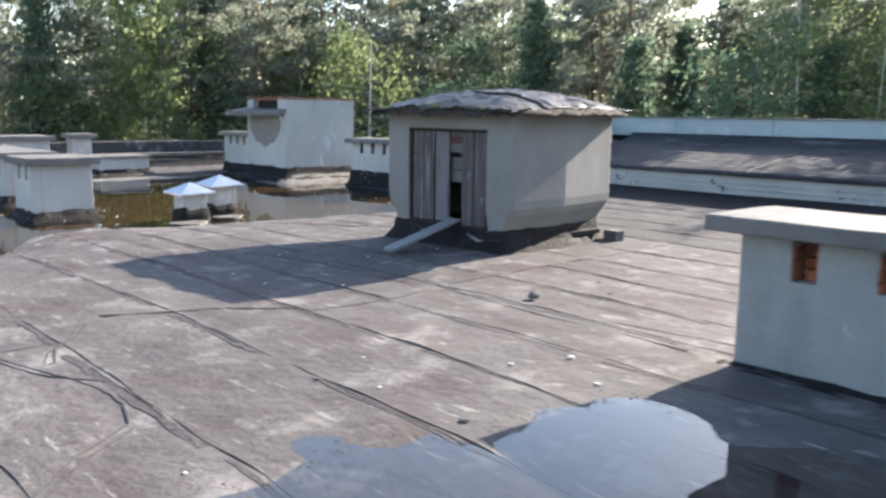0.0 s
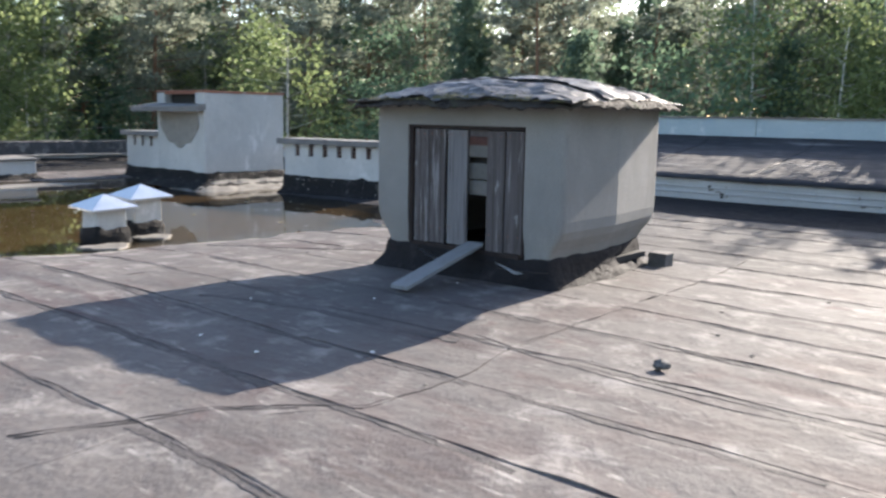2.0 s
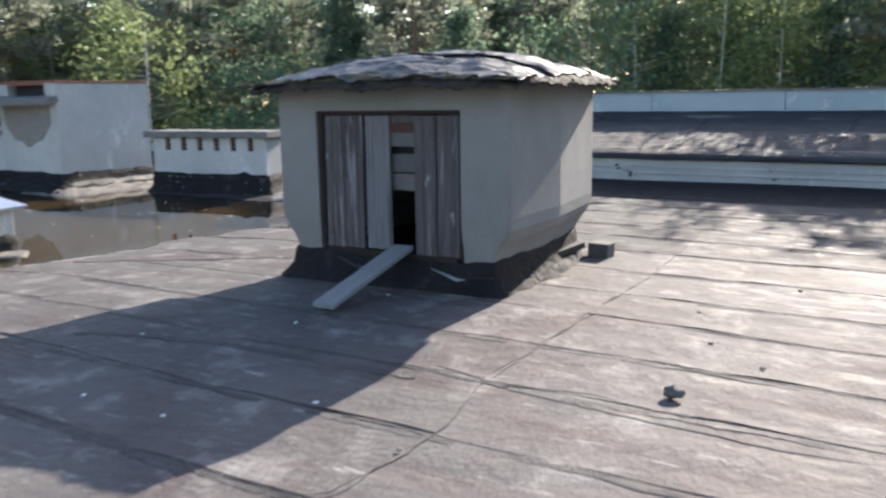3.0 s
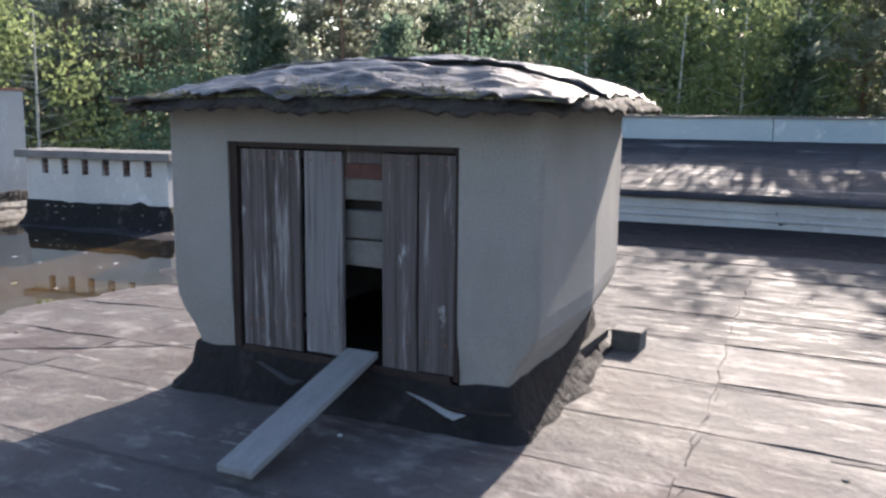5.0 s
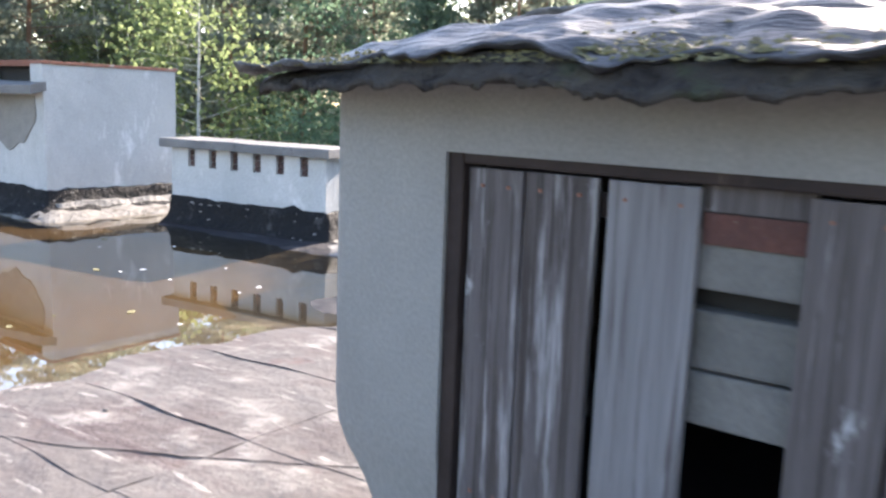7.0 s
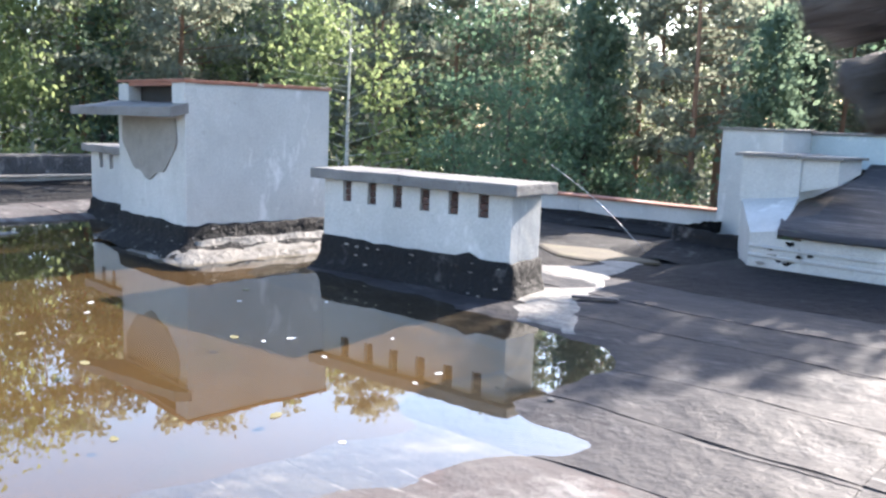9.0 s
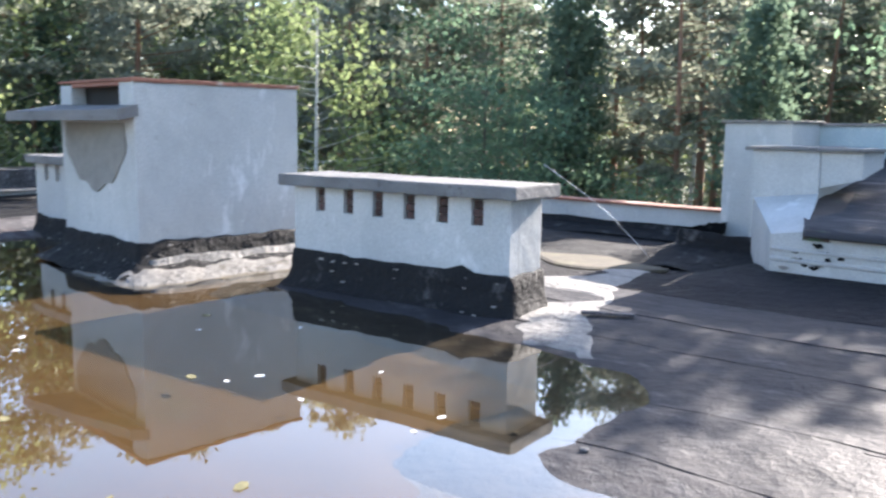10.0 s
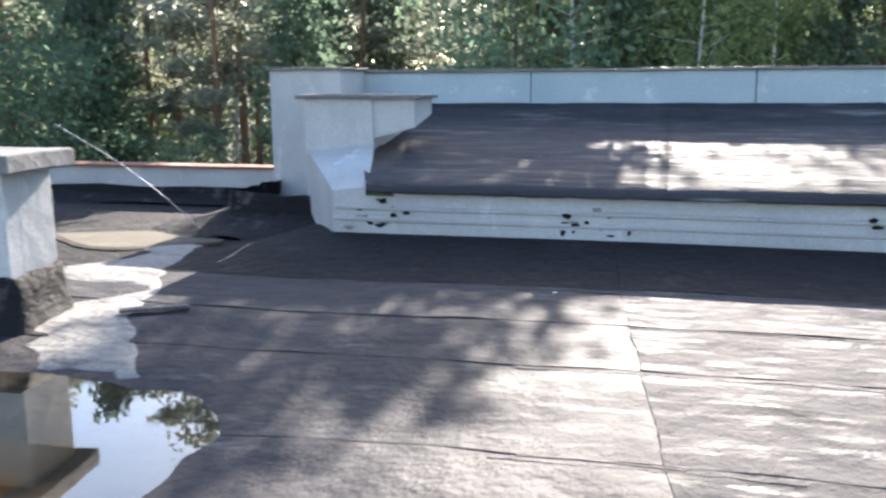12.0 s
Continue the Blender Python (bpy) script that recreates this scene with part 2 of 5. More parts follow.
EARTH = surface("forest_floor", (0.055, 0.06, 0.025), (0.10, 0.10, 0.045), 0.25, (0.9, 1.0), 6.0, 0.6,
                [((0.12, 0.09, 0.05), 0.6, 0.56, 0.70, None)])
PINEBARK = surface("pine_bark", (0.22, 0.11, 0.065), (0.34, 0.19, 0.12), 2.0, (0.85, 0.95), 12.0, 0.8,
                   [((0.08, 0.06, 0.05), 1.2, 0.5, 0.66, (3, 3, 0.5))], (3, 3, 0.6))
BIRCHBARK = surface("birch_bark", (0.55, 0.53, 0.48), (0.68, 0.66, 0.61), 2.0, (0.7, 0.85), 10.0, 0.4,
                    [((0.06, 0.055, 0.05), 2.4, 0.58, 0.64, (1, 1, 3))])
DARKBARK = surface("spruce_bark", (0.075, 0.06, 0.05), (0.13, 0.105, 0.085), 2.0, (0.85, 0.95), 12.0, 0.8)
WIRE = surface("galvanised_wire", (0.55, 0.55, 0.55), (0.65, 0.65, 0.65), 8.0, (0.4, 0.5), 40.0, 0.1, metal=0.6)


def leaf_material(name, dark, light, through_share=0.4):
    m = bpy.data.materials.new(name)
    m.use_nodes = True
    nt = m.node_tree
    nt.nodes.remove(nt.nodes["Principled BSDF"])
    geo = nt.nodes.new("ShaderNodeNewGeometry")
    oi = nt.nodes.new("ShaderNodeObjectInfo")
    col = ramp(nt, geo.outputs["Random Per Island"], [(0.0, dark), (1.0, light)])
    col = mix(nt, 1.0, col, ramp(nt, oi.outputs["Random"], [(0.0, (0.7, 0.74, 0.7)), (1.0, (1.0, 1.0, 0.95))]), "MULTIPLY")
    d, t, mx = nt.nodes.new("ShaderNodeBsdfDiffuse"), nt.nodes.new("ShaderNodeBsdfTranslucent"), nt.nodes.new("ShaderNodeMixShader")
    nt.links.new(col, d.inputs["Color"])
    nt.links.new(col, t.inputs["Color"])
    mx.inputs[0].default_value = through_share
    nt.links.new(d.outputs[0], mx.inputs[1])
    nt.links.new(t.outputs[0], mx.inputs[2])
    nt.links.new(mx.outputs[0], nt.nodes["Material Output"].inputs["Surface"])
    return m


# Most leaf colours are lifted and greyed to hold the haze, FARLEAF above all.
NEEDLES = leaf_material("pine_needles", (0.204, 0.225, 0.183), (0.334, 0.350, 0.276), 0.6)
FARLEAF = leaf_material("hazed_far_foliage", (0.228, 0.249, 0.212), (0.335, 0.351, 0.293), 0.6)
SPRUCE = leaf_material("spruce_needles", (0.123, 0.176, 0.133), (0.201, 0.269, 0.190), 0.6)
LEAVES = leaf_material("birch_leaves", (0.195, 0.243, 0.116), (0.307, 0.360, 0.174), 0.55)
SHRUBLEAF = leaf_material("shrub_leaves", (0.09, 0.15, 0.06), (0.17, 0.24, 0.10), 0.5)
BROADLEAF = leaf_material("broadleaf_leaves", (0.136, 0.221, 0.147), (0.220, 0.315, 0.204), 0.6)


def water_material(name, tint, ripple, fall=3.8):
    m = bpy.data.materials.new(name)
    m.use_nodes = True
    nt = m.node_tree
    nt.nodes.remove(nt.nodes["Principled BSDF"])
    co = nt.nodes.new("ShaderNodeTexCoord").outputs["Object"]
    bp = nt.nodes.new("ShaderNodeBump")
    bp.inputs["Strength"].default_value, bp.inputs["Distance"].default_value = ripple, 0.02
    nt.links.new(noise_tex(nt, co, 2.2, 3.0, 0.5), bp.inputs["Height"])
    tr, gl, mx, lw = (nt.nodes.new(n) for n in ("ShaderNodeBsdfTransparent", "ShaderNodeBsdfGlossy", "ShaderNodeMixShader", "ShaderNodeLayerWeight"))
    power, fr = nt.nodes.new("ShaderNodeMath"), nt.nodes.new("ShaderNodeMath")
    power.operation, fr.operation = "POWER", "MULTIPLY_ADD"
    lw.inputs["Blend"].default_value = 0.5
    power.inputs[1].default_value, fr.inputs[1].default_value, fr.inputs[2].default_value = fall, 0.97, 0.03
    nt.links.new(lw.outputs["Facing"], power.inputs[0])
    nt.links.new(power.outputs[0], fr.inputs[0])
    tr.inputs["Color"].default_value = (*tint, 1)
    gl.inputs["Roughness"].default_value = 0.015
    nt.links.new(bp.outputs["Normal"], gl.inputs["Normal"])
    nt.links.new(bp.outputs["Normal"], lw.inputs["Normal"])
    nt.links.new(fr.outputs[0], mx.inputs[0])
    nt.links.new(tr.outputs[0], mx.inputs[1])
    nt.links.new(gl.outputs[0], mx.inputs[2])
    nt.links.new(mx.outputs[0], nt.nodes["Material Output"].inputs["Surface"])
    return m


WATER = water_material("standing_water", (0.90, 0.82, 0.66), 0.03, 3.05)
PUDDLE = water_material("puddle_water", (0.62, 0.62, 0.62), 0.03, 4.0)


# ---- mesh helpers ----
def thing(name, at, label, category, group="", kind=""):
    return tagged(place(new(name), at), label, category, group, kind)


def place(ob, at):
    ob.location = at
    return ob


def part(name, bm, material, parent=None, label="", smooth=False):
    """Links a bmesh, in world metres, as one mesh under a thing or a part."""
    me = bpy.data.meshes.new(name)
    bm.normal_update()
    bm.to_mesh(me)
    bm.free()
    me.materials.append(material)
    if smooth:
        me.polygons.foreach_set("use_smooth", [True] * len(me.polygons))
    ob = new(name, me)
    return under(ob, parent, label)


def under(ob, parent, label=""):
    if parent is not None:
        ob.parent = parent
        base = Vector(parent.location)
        up = parent.parent
        while up is not None:
            base += Vector(up.location) if up.type == "EMPTY" else Vector()
            up = up.parent
        if parent.type == "EMPTY":
            ob.matrix_parent_inverse = Matrix.Translation(-base)
    return tagged(ob, label)


def add_box(bm, x0, x1, y0, y1, z0, z1, bevel=0.0, wobble=0.0):
    v = [bm.verts.new((x, y, z)) for z in (z0, z1) for y in (y0, y1) for x in (x0, x1)]
    faces = [bm.faces.new([v[i] for i in f]) for f in ((0, 2, 3, 1), (4, 5, 7, 6), (0, 1, 5, 4), (2, 6, 7, 3), (0, 4, 6, 2), (1, 3, 7, 5))]
    if bevel:
        bmesh.ops.bevel(bm, geom=list({e for f in faces for e in f.edges}), offset=bevel, segments=2, affect="EDGES", profile=0.6)
    if wobble:
        for q in bm.verts:
            n = noise.noise_vector(q.co * 2.3)
            q.co += Vector((n.x, n.y, n.z * 0.5)) * wobble
    return bm


def box(x0, x1, y0, y1, z0, z1, bevel=0.008, cut=0.0, wobble=0.0):
    bm = bmesh.new()
    add_box(bm, x0, x1, y0, y1, z0, z1, bevel)
    if cut:
        roughen(bm, cut, wobble)
    return bm


def roughen(bm, step, amount, seed=0.0):
    """Cuts long edges and wobbles the mesh, so that edges look hand-made."""
    for _ in range(5):
        long = [e for e in bm.edges if e.calc_length() > step]
        if not long:
            break
        bmesh.ops.subdivide_edges(bm, edges=long, cuts=1, use_grid_fill=True)
    for q in bm.verts:
        n = noise.noise_vector(q.co * 2.1 + Vector((seed, seed, seed))) * 0.7 + noise.noise_vector(q.co * 7.0) * 0.3
        q.co += n * amount
    return bm


def loft(rings, closed=True, cap=True):
    bm = bmesh.new()
    rows = [[bm.verts.new(p) for p in r] for r in rings]
    n = len(rings[0])
    for a, b in zip(rows, rows[1:]):
        for i in range(n if closed else n - 1):
            j = (i + 1) % n
            bm.faces.new((a[i], a[j], b[j], b[i]))
    if cap:
        bm.faces.new(rows[0][::-1])
        bm.faces.new(rows[-1])
    bmesh.ops.recalc_face_normals(bm, faces=bm.faces)
    return bm


def rounded(x0, x1, y0, y1, z, r, n=5):
    pts = []
    for cx, cy, a in ((x1 - r, y1 - r, 0), (x0 + r, y1 - r, 90), (x0 + r, y0 + r, 180), (x1 - r, y0 + r, 270)):
        for i in range(n):
            t = radians(a + 90 * i / (n - 1))
            pts.append((cx + r * math.cos(t), cy + r * math.sin(t), z))
    return pts


def extrude_profile(pts, x0, x1, axis="x"):
    """A solid from an outline: (y, z) pushed along x, or (x, z) pushed along y."""
    bm = bmesh.new()
    mk = (lambda p, k: (k, p[0], p[1])) if axis == "x" else (lambda p, k: (p[0], k, p[1]))
    a = [bm.verts.new(mk(p, x0)) for p in pts]
    b = [bm.verts.new(mk(p, x1)) for p in pts]
    n = len(pts)
    for i in range(n):
        bm.faces.new((a[i], a[(i + 1) % n], b[(i + 1) % n], b[i]))
    bm.faces.new(a[::-1])
    bm.faces.new(b)
    bmesh.ops.recalc_face_normals(bm, faces=bm.faces)
    return bm


def mesh_of(name, verts, faces, material, smooth=False):
    me = bpy.data.meshes.new(name)
    me.from_pydata(verts, [], faces)
    me.materials.append(material)
    if smooth:
        me.polygons.foreach_set("use_smooth", [True] * len(me.polygons))
    return me


# ---- the roof deck ----
POND = [(-3.0, -9.0), (-2.8, -5.2), (-3.06, -4.6), (-4.1, -4.0), (-4.7, -3.5), (-5.0, -2.7), (-4.4, -1.9), (-4.32, -0.66), (-4.1, 0.55),
        (-4.2, 1.0), (-4.1, 2.2), (-3.8, 2.9), (-4.25, 2.95), (-4.63, 3.12), (-4.55, 3.6), (-4.6, 4.35), (-5.0, 4.7), (-5.8, 4.78),
        (-6.5, 4.8), (-7.5, 4.85), (-9.3, 4.8), (-10.2, 5.7), (-10.4, 6.6), (-12.0, 7.4), (-14.6, 6.2), (-15.4, 1.0), (-15.0, -9.0)]
DIP = [(4.95, -6.3), (4.91, -5.6), (4.83, -4.94), (4.82, -4.57), (5.25, -4.36), (5.08, -3.98), (5.13, -3.56), (5.28, -3.05), (5.79, -3.12),
       (6.07, -3.2), (7.2, -2.6), (8.6, -3.2), (8.9, -4.8), (7.4, -5.6), (6.1, -6.3)]
WATER_Z, PUDDLE_Z = -0.12, -0.012


def signed(poly, x, y):
    """Distance to an outline, negative inside it."""
    p = np.array(poly)
    q = np.roll(p, -1, axis=0)
    d2 = np.full(np.shape(x), 1e9)
    inside = np.zeros(np.shape(x), bool)
    for (ax, ay), (bx, by) in zip(p, q):
        t = np.clip(((x - ax) * (bx - ax) + (y - ay) * (by - ay)) / ((bx - ax) ** 2 + (by - ay) ** 2), 0, 1)
        d2 = np.minimum(d2, (x - ax - t * (bx - ax)) ** 2 + (y - ay - t * (by - ay)) ** 2)
        cross = (ay > y) != (by > y)
        inside ^= cross & (x < (bx - ax) * (y - ay) / (by - ay + 1e-12) + ax)
    return np.where(inside, -1, 1) * np.sqrt(d2)


def wave(x, y, f, s=0.0):
    return (np.sin(x * f + 1.7 * np.sin(y * f * 0.63 + s)) + np.sin(y * f * 1.23 + 1.3 * np.sin(x * f * 0.71 + 2 * s) + s)) * 0.5


def deck_z(x, y):
    x, y = np.asarray(x, float), np.asarray(y, float)
    ragged = 0.07 * wave(x, y, 5.3, 0.4) + 0.04 * wave(x, y, 13.0, 1.1)
    d = signed(POND, x, y) + ragged
    z = np.where(d > 0, WATER_Z + 0.12 * (1 - np.exp(-d / 1.5)), WATER_Z - 0.11 * (1 - np.exp(d / 0.9)))
    z = z + 0.012 * wave(x, y, 1.1, 0.2) * np.clip(np.abs(d) / 0.6, 0, 1)
    s = np.clip((y - 6.9) / 1.2, 0, 1)
    z = z + 0.19 * s * s * (3 - 2 * s) * np.clip((x + 6.6) / 0.8, 0, 1)
    e = signed(DIP, x, y) + ragged * 1.2
    return np.where(e < 0.45, np.minimum(z, PUDDLE_Z + 0.07 * e), z)


def grid_mesh(name, xs, ys, zfun, material):
    gx, gy = np.meshgrid(xs, ys)
    v = np.stack([gx.ravel(), gy.ravel(), zfun(gx, gy).ravel()], 1)
    n, m = len(xs), len(ys)
    f = [(j * n + i, j * n + i + 1, (j + 1) * n + i + 1, (j + 1) * n + i) for j in range(m - 1) for i in range(n - 1)]
    return mesh_of(name, v.tolist(), f, material, True)


DX0, DX1, DY0, DY1 = -19.0, 13.0, -13.0, 8.1
deck = new("roof_deck", grid_mesh("roof_deck", np.arange(DX0, DX1 + 0.01, 0.25), np.arange(DY0, 11.31, 0.25), lambda x, y: deck_z(x, y) - 0.035, BITUMEN))
tagged(deck, "flat bitumen roof deck of an old building, under felt strips", "roof", kind="structure")

water = new("pond_water", mesh_of("pond_water", [(-15.6, -9.2, WATER_Z), (-2.2, -9.2, WATER_Z), (-2.2, 6.0, WATER_Z), (-10.6, 7.6, WATER_Z), (-15.6, 7.6, WATER_Z)], [(0, 1, 2, 3, 4)], WATER))
tagged(water, "shallow brown rainwater standing on the low part of the roof", "water", kind="structure")
puddle = new("puddle_water", mesh_of("puddle_water", [(4.5, -6.7, PUDDLE_Z), (9.2, -6.7, PUDDLE_Z), (9.2, -2.4, PUDDLE_Z), (4.5, -2.4, PUDDLE_Z)], [(0, 1, 2, 3)], PUDDLE))
tagged(puddle, "still rainwater puddle in a dip of the roofing felt", "water", kind="structure")
silt = new("silt", grid_mesh("silt", np.arange(-15.4, -3.4, 0.12), np.arange(-9.0, 6.9, 0.12),
                             lambda x, y: deck_z(x, y) - 0.03 + 0.045 * np.clip((-0.25 - signed(POND, x, y)) / 0.6, 0, 1) + 0.004 * wave(x, y, 9.0, 0.7), SILT))
tagged(silt, "ochre silt on the bottom of the standing water", "silt", kind="stuff")


# ---- vents, chimney block, shed ----

def brick_data(mat):
    bm = bmesh.new()
    add_box(bm, -0.06, 0.06, -0.05, 0.05, -0.0325, 0.0325, 0.006)
    me = bpy.data.meshes.new("brick")
    bm.to_mesh(me)
    bm.free()
    me.materials.append(mat)
    return me


# One brick coloured as in sun, one coloured as in shade.
BRICK_MESH, SHADED_MESH = brick_data(BRICK), brick_data(SHADEDBRICK)


def lay_brick(parent, x, y, z, turn=0.0, in_sun=True):
    ob = new("brick", BRICK_MESH if in_sun else SHADED_MESH)
    ob.matrix_basis = pose(x, y, z, 0, 0, turn)
    return under(ob, parent)


def skirt(x0, x1, y0, y1, top, bottom, flare, seed, mound=0.05):
    """Bitumen dressed up round a wall's foot, drooping unevenly."""
    rings = []
    for k, (g, z) in enumerate(((0.012, top), (0.03, top - 0.02), (0.05, top * 0.45 + bottom * 0.55), (flare * 0.55, bottom + mound), (flare, bottom - 0.02))):
        ring = []
        for px, py, _ in rounded(x0 - g, x1 + g, y0 - g, y1 + g, 0, 0.03 + g * 0.6, 4):
            ring.append((px, py, z))
        rings.append(ring)
    bm = loft(rings, True, False)
    for _ in range(4):
        long = [e for e in bm.edges if e.calc_length() > 0.13]
        if not long:
            break
        bmesh.ops.subdivide_edges(bm, edges=long, cuts=1, use_grid_fill=True)
    for v in bm.verts:
        n = noise.noise_vector(v.co * 3.1 + Vector((seed, 0, 0)))
        low = 1 - (v.co.z - bottom) / max(top - bottom, 0.01)
        rag = noise.noise(v.co * 9.0 + Vector((0, seed, 0)))
        v.co += Vector((n.x * 0.035 * low + rag * 0.012, n.y * 0.035 * low + rag * 0.012, n.z * 0.025 + rag * 0.04))
    return bm


def flakes(bm, seed, share):
    """Small torn scabs that lie on some faces of a skirt."""
    rg, out = random.Random(seed), bmesh.new()
    bm.normal_update()
    for f in bm.faces:
        if f.normal.z < -0.2 or rg.random() > share:
            continue
        c, k = f.calc_center_median(), rg.uniform(0.15, 0.5)
        off = Vector((rg.uniform(-0.03, 0.03), rg.uniform(-0.03, 0.03), 0)) * 0.5 + f.normal * 0.007
        vs = [c + (v.co - c) * k * rg.uniform(0.6, 1.4) + off for v in f.verts]
        vs = [q for a, b in zip(vs, vs[1:] + vs[:1]) for q in (a, a.lerp(b, 0.5) + (c - a.lerp(b, 0.5)) * rg.uniform(-0.1, 0.5))]
        for q in vs:
            q.z = c.z + (q.z - c.z) * 0.5
        out.faces.new([out.verts.new(q) for q in vs])
    return out


def vent_block(name, x0, x1, y0, y1, z0, z1, slots, slot_w, slot_h, label, cap=0.12, over=0.12, face="y", foot=None, group="brick vents on the roof", turn=0.0, hollow=False, wall=None):
    """A plastered brick vent with a row of slots under a concrete slab."""
    ob = thing(name, ((x0 + x1) / 2, (y0 + y1) / 2, z0), label, "roof vent", group)
    ob.rotation_euler.z = radians(turn)
    d, inner, plaster = 0.13, z1 - slot_h, wall or WHITE
    pts = [(x0, z0), (x1, z0), (x1, z1)]
    for s in sorted(slots, reverse=True):
        pts += [(s + slot_w / 2, z1), (s + slot_w / 2, inner), (s - slot_w / 2, inner), (s - slot_w / 2, z1)]
    pts.append((x0, z1))
    part("front_wall", roughen(extrude_profile(pts, y0, y0 + d, "y"), 0.35, 0.008), plaster, ob)
    if hollow:
        part("back_wall", roughen(extrude_profile(pts, y1 - d, y1, "y"), 0.35, 0.008), plaster, ob)
        for a, b in ((x0 + 0.003, x0 + d), (x1 - d, x1 - 0.003)):
            part("end_wall", box(a, b, y0 + d + 0.002, y1 - d - 0.002, z0, z1 - 0.002, 0.004), plaster, ob)
        part("core", box(x0 + d + 0.002, x1 - d - 0.002, y0 + d + 0.002, y1 - d - 0.002, z0, inner - 0.01, 0.004), BRICK, ob, "orange brick core behind the slots")
        for s in slots:
            for side in (-1, 1):
                for yy in (y0 + 0.075, y1 - 0.075):
                    for k in range(int(slot_h / 0.075)):
                        b = lay_brick(ob, s + side * (slot_w / 2 - 0.002), yy, inner + 0.036 + 0.075 * k, 90 + random.uniform(-2, 2), True)
                        b.scale = (1.0, 0.3, 1.0)
            for k in range(int(slot_h / 0.075) - 1):
                lay_brick(ob, s, y0 + d + 0.06, inner + 0.036 + 0.075 * k, random.uniform(-4, 4), True)
    else:
        part("body", box(x0 + 0.003, x1 - 0.003, y0 + d + 0.002, y1, z0, z1 - 0.002, 0.012, 0.4, 0.006), plaster, ob)
    for i, s in enumerate(() if hollow else slots):
        for k in range(int(slot_h / 0.075)):
            lay_brick(ob, s + random.uniform(-0.01, 0.01), y0 + d - 0.045, inner + 0.036 + 0.075 * k, random.uniform(-4, 4), x0 > 0)
    part("cap", roughen(box(x0 - over, x1 + over, y0 - over, y1 + over, z1, z1 + cap, 0.014), 0.35, 0.012, x0), CONCRETE, ob, "weathered concrete cap slab")
    if foot is not None:
        sheet = skirt(x0, x1, y0, y1, z0 + 0.03, foot, 0.17, x0)
        tagged(part("peeling_flakes", flakes(sheet, int(abs(x0) * 10), 0.2), CRUST, ob, "pale flakes on the bitumen"), kind="stuff")
        part("bitumen_skirt", sheet, BITUMEN, ob, "black bitumen dressed round the foot", True)
    return ob


slots_a = [-8.98 + 0.388 * i for i in range(6)]
vent_block("roof_vent", -9.36, -6.69, 5.235, 5.76, 0.24, 0.93, slots_a, 0.13, 0.25, "long white plastered brick vent with six slots and a concrete slab", foot=-0.10, turn=7.0)
vent_block("roof_vent", 5.30, 8.9, -2.0, -1.46, 0.0, 0.93, [5.74 + 0.54 * i for i in range(6)], 0.17, 0.29,
           "large pale vent with orange brick slots beside the puddle", foot=-0.04, over=0.18, cap=0.11, hollow=True, wall=DIMWHITE)
vent_block("roof_vent", -7.3, -6.29, -3.22, -2.28, 0.0, 0.78, [-7.0, -6.6], 0.12, 0.25, "short white vent with two slots and a concrete slab", foot=-0.12)
vent_block("roof_vent", -12.0, -8.75, -3.0, -2.2, 0.05, 0.76, [-11.4, -11.0, -10.2, -9.7, -9.2], 0.12, 0.25, "long white vent with dark slots at the water's edge", foot=-0.12)
vent_block("roof_vent", -15.4, -13.3, 4.75, 5.35, 0.15, 0.95, [-15.0, -14.6, -14.2, -13.8], 0.13, 0.25, "low white vent with slots behind the chimney block", foot=-0.12)
vent_block("roof_vent", -17.6, -16.4, -1.05, 0.1, 0.0, 0.82, [-17.2, -16.8], 0.13, 0.22, "far white vent with a thin slab", foot=-0.1)
vent_block("roof_vent", -17.4, -16.8, 0.85, 1.35, 0.0, 0.86, [-17.1], 0.13, 0.2, "far narrow white vent with one slot", foot=-0.1)

vent_block("roof_vent", -16.6, -15.6, 1.15, 2.5, 0.0, 0.34, [], 0.13, 0.2, "low white block with a thin slab by the far parapet", cap=0.06, over=0.06, foot=-0.1)


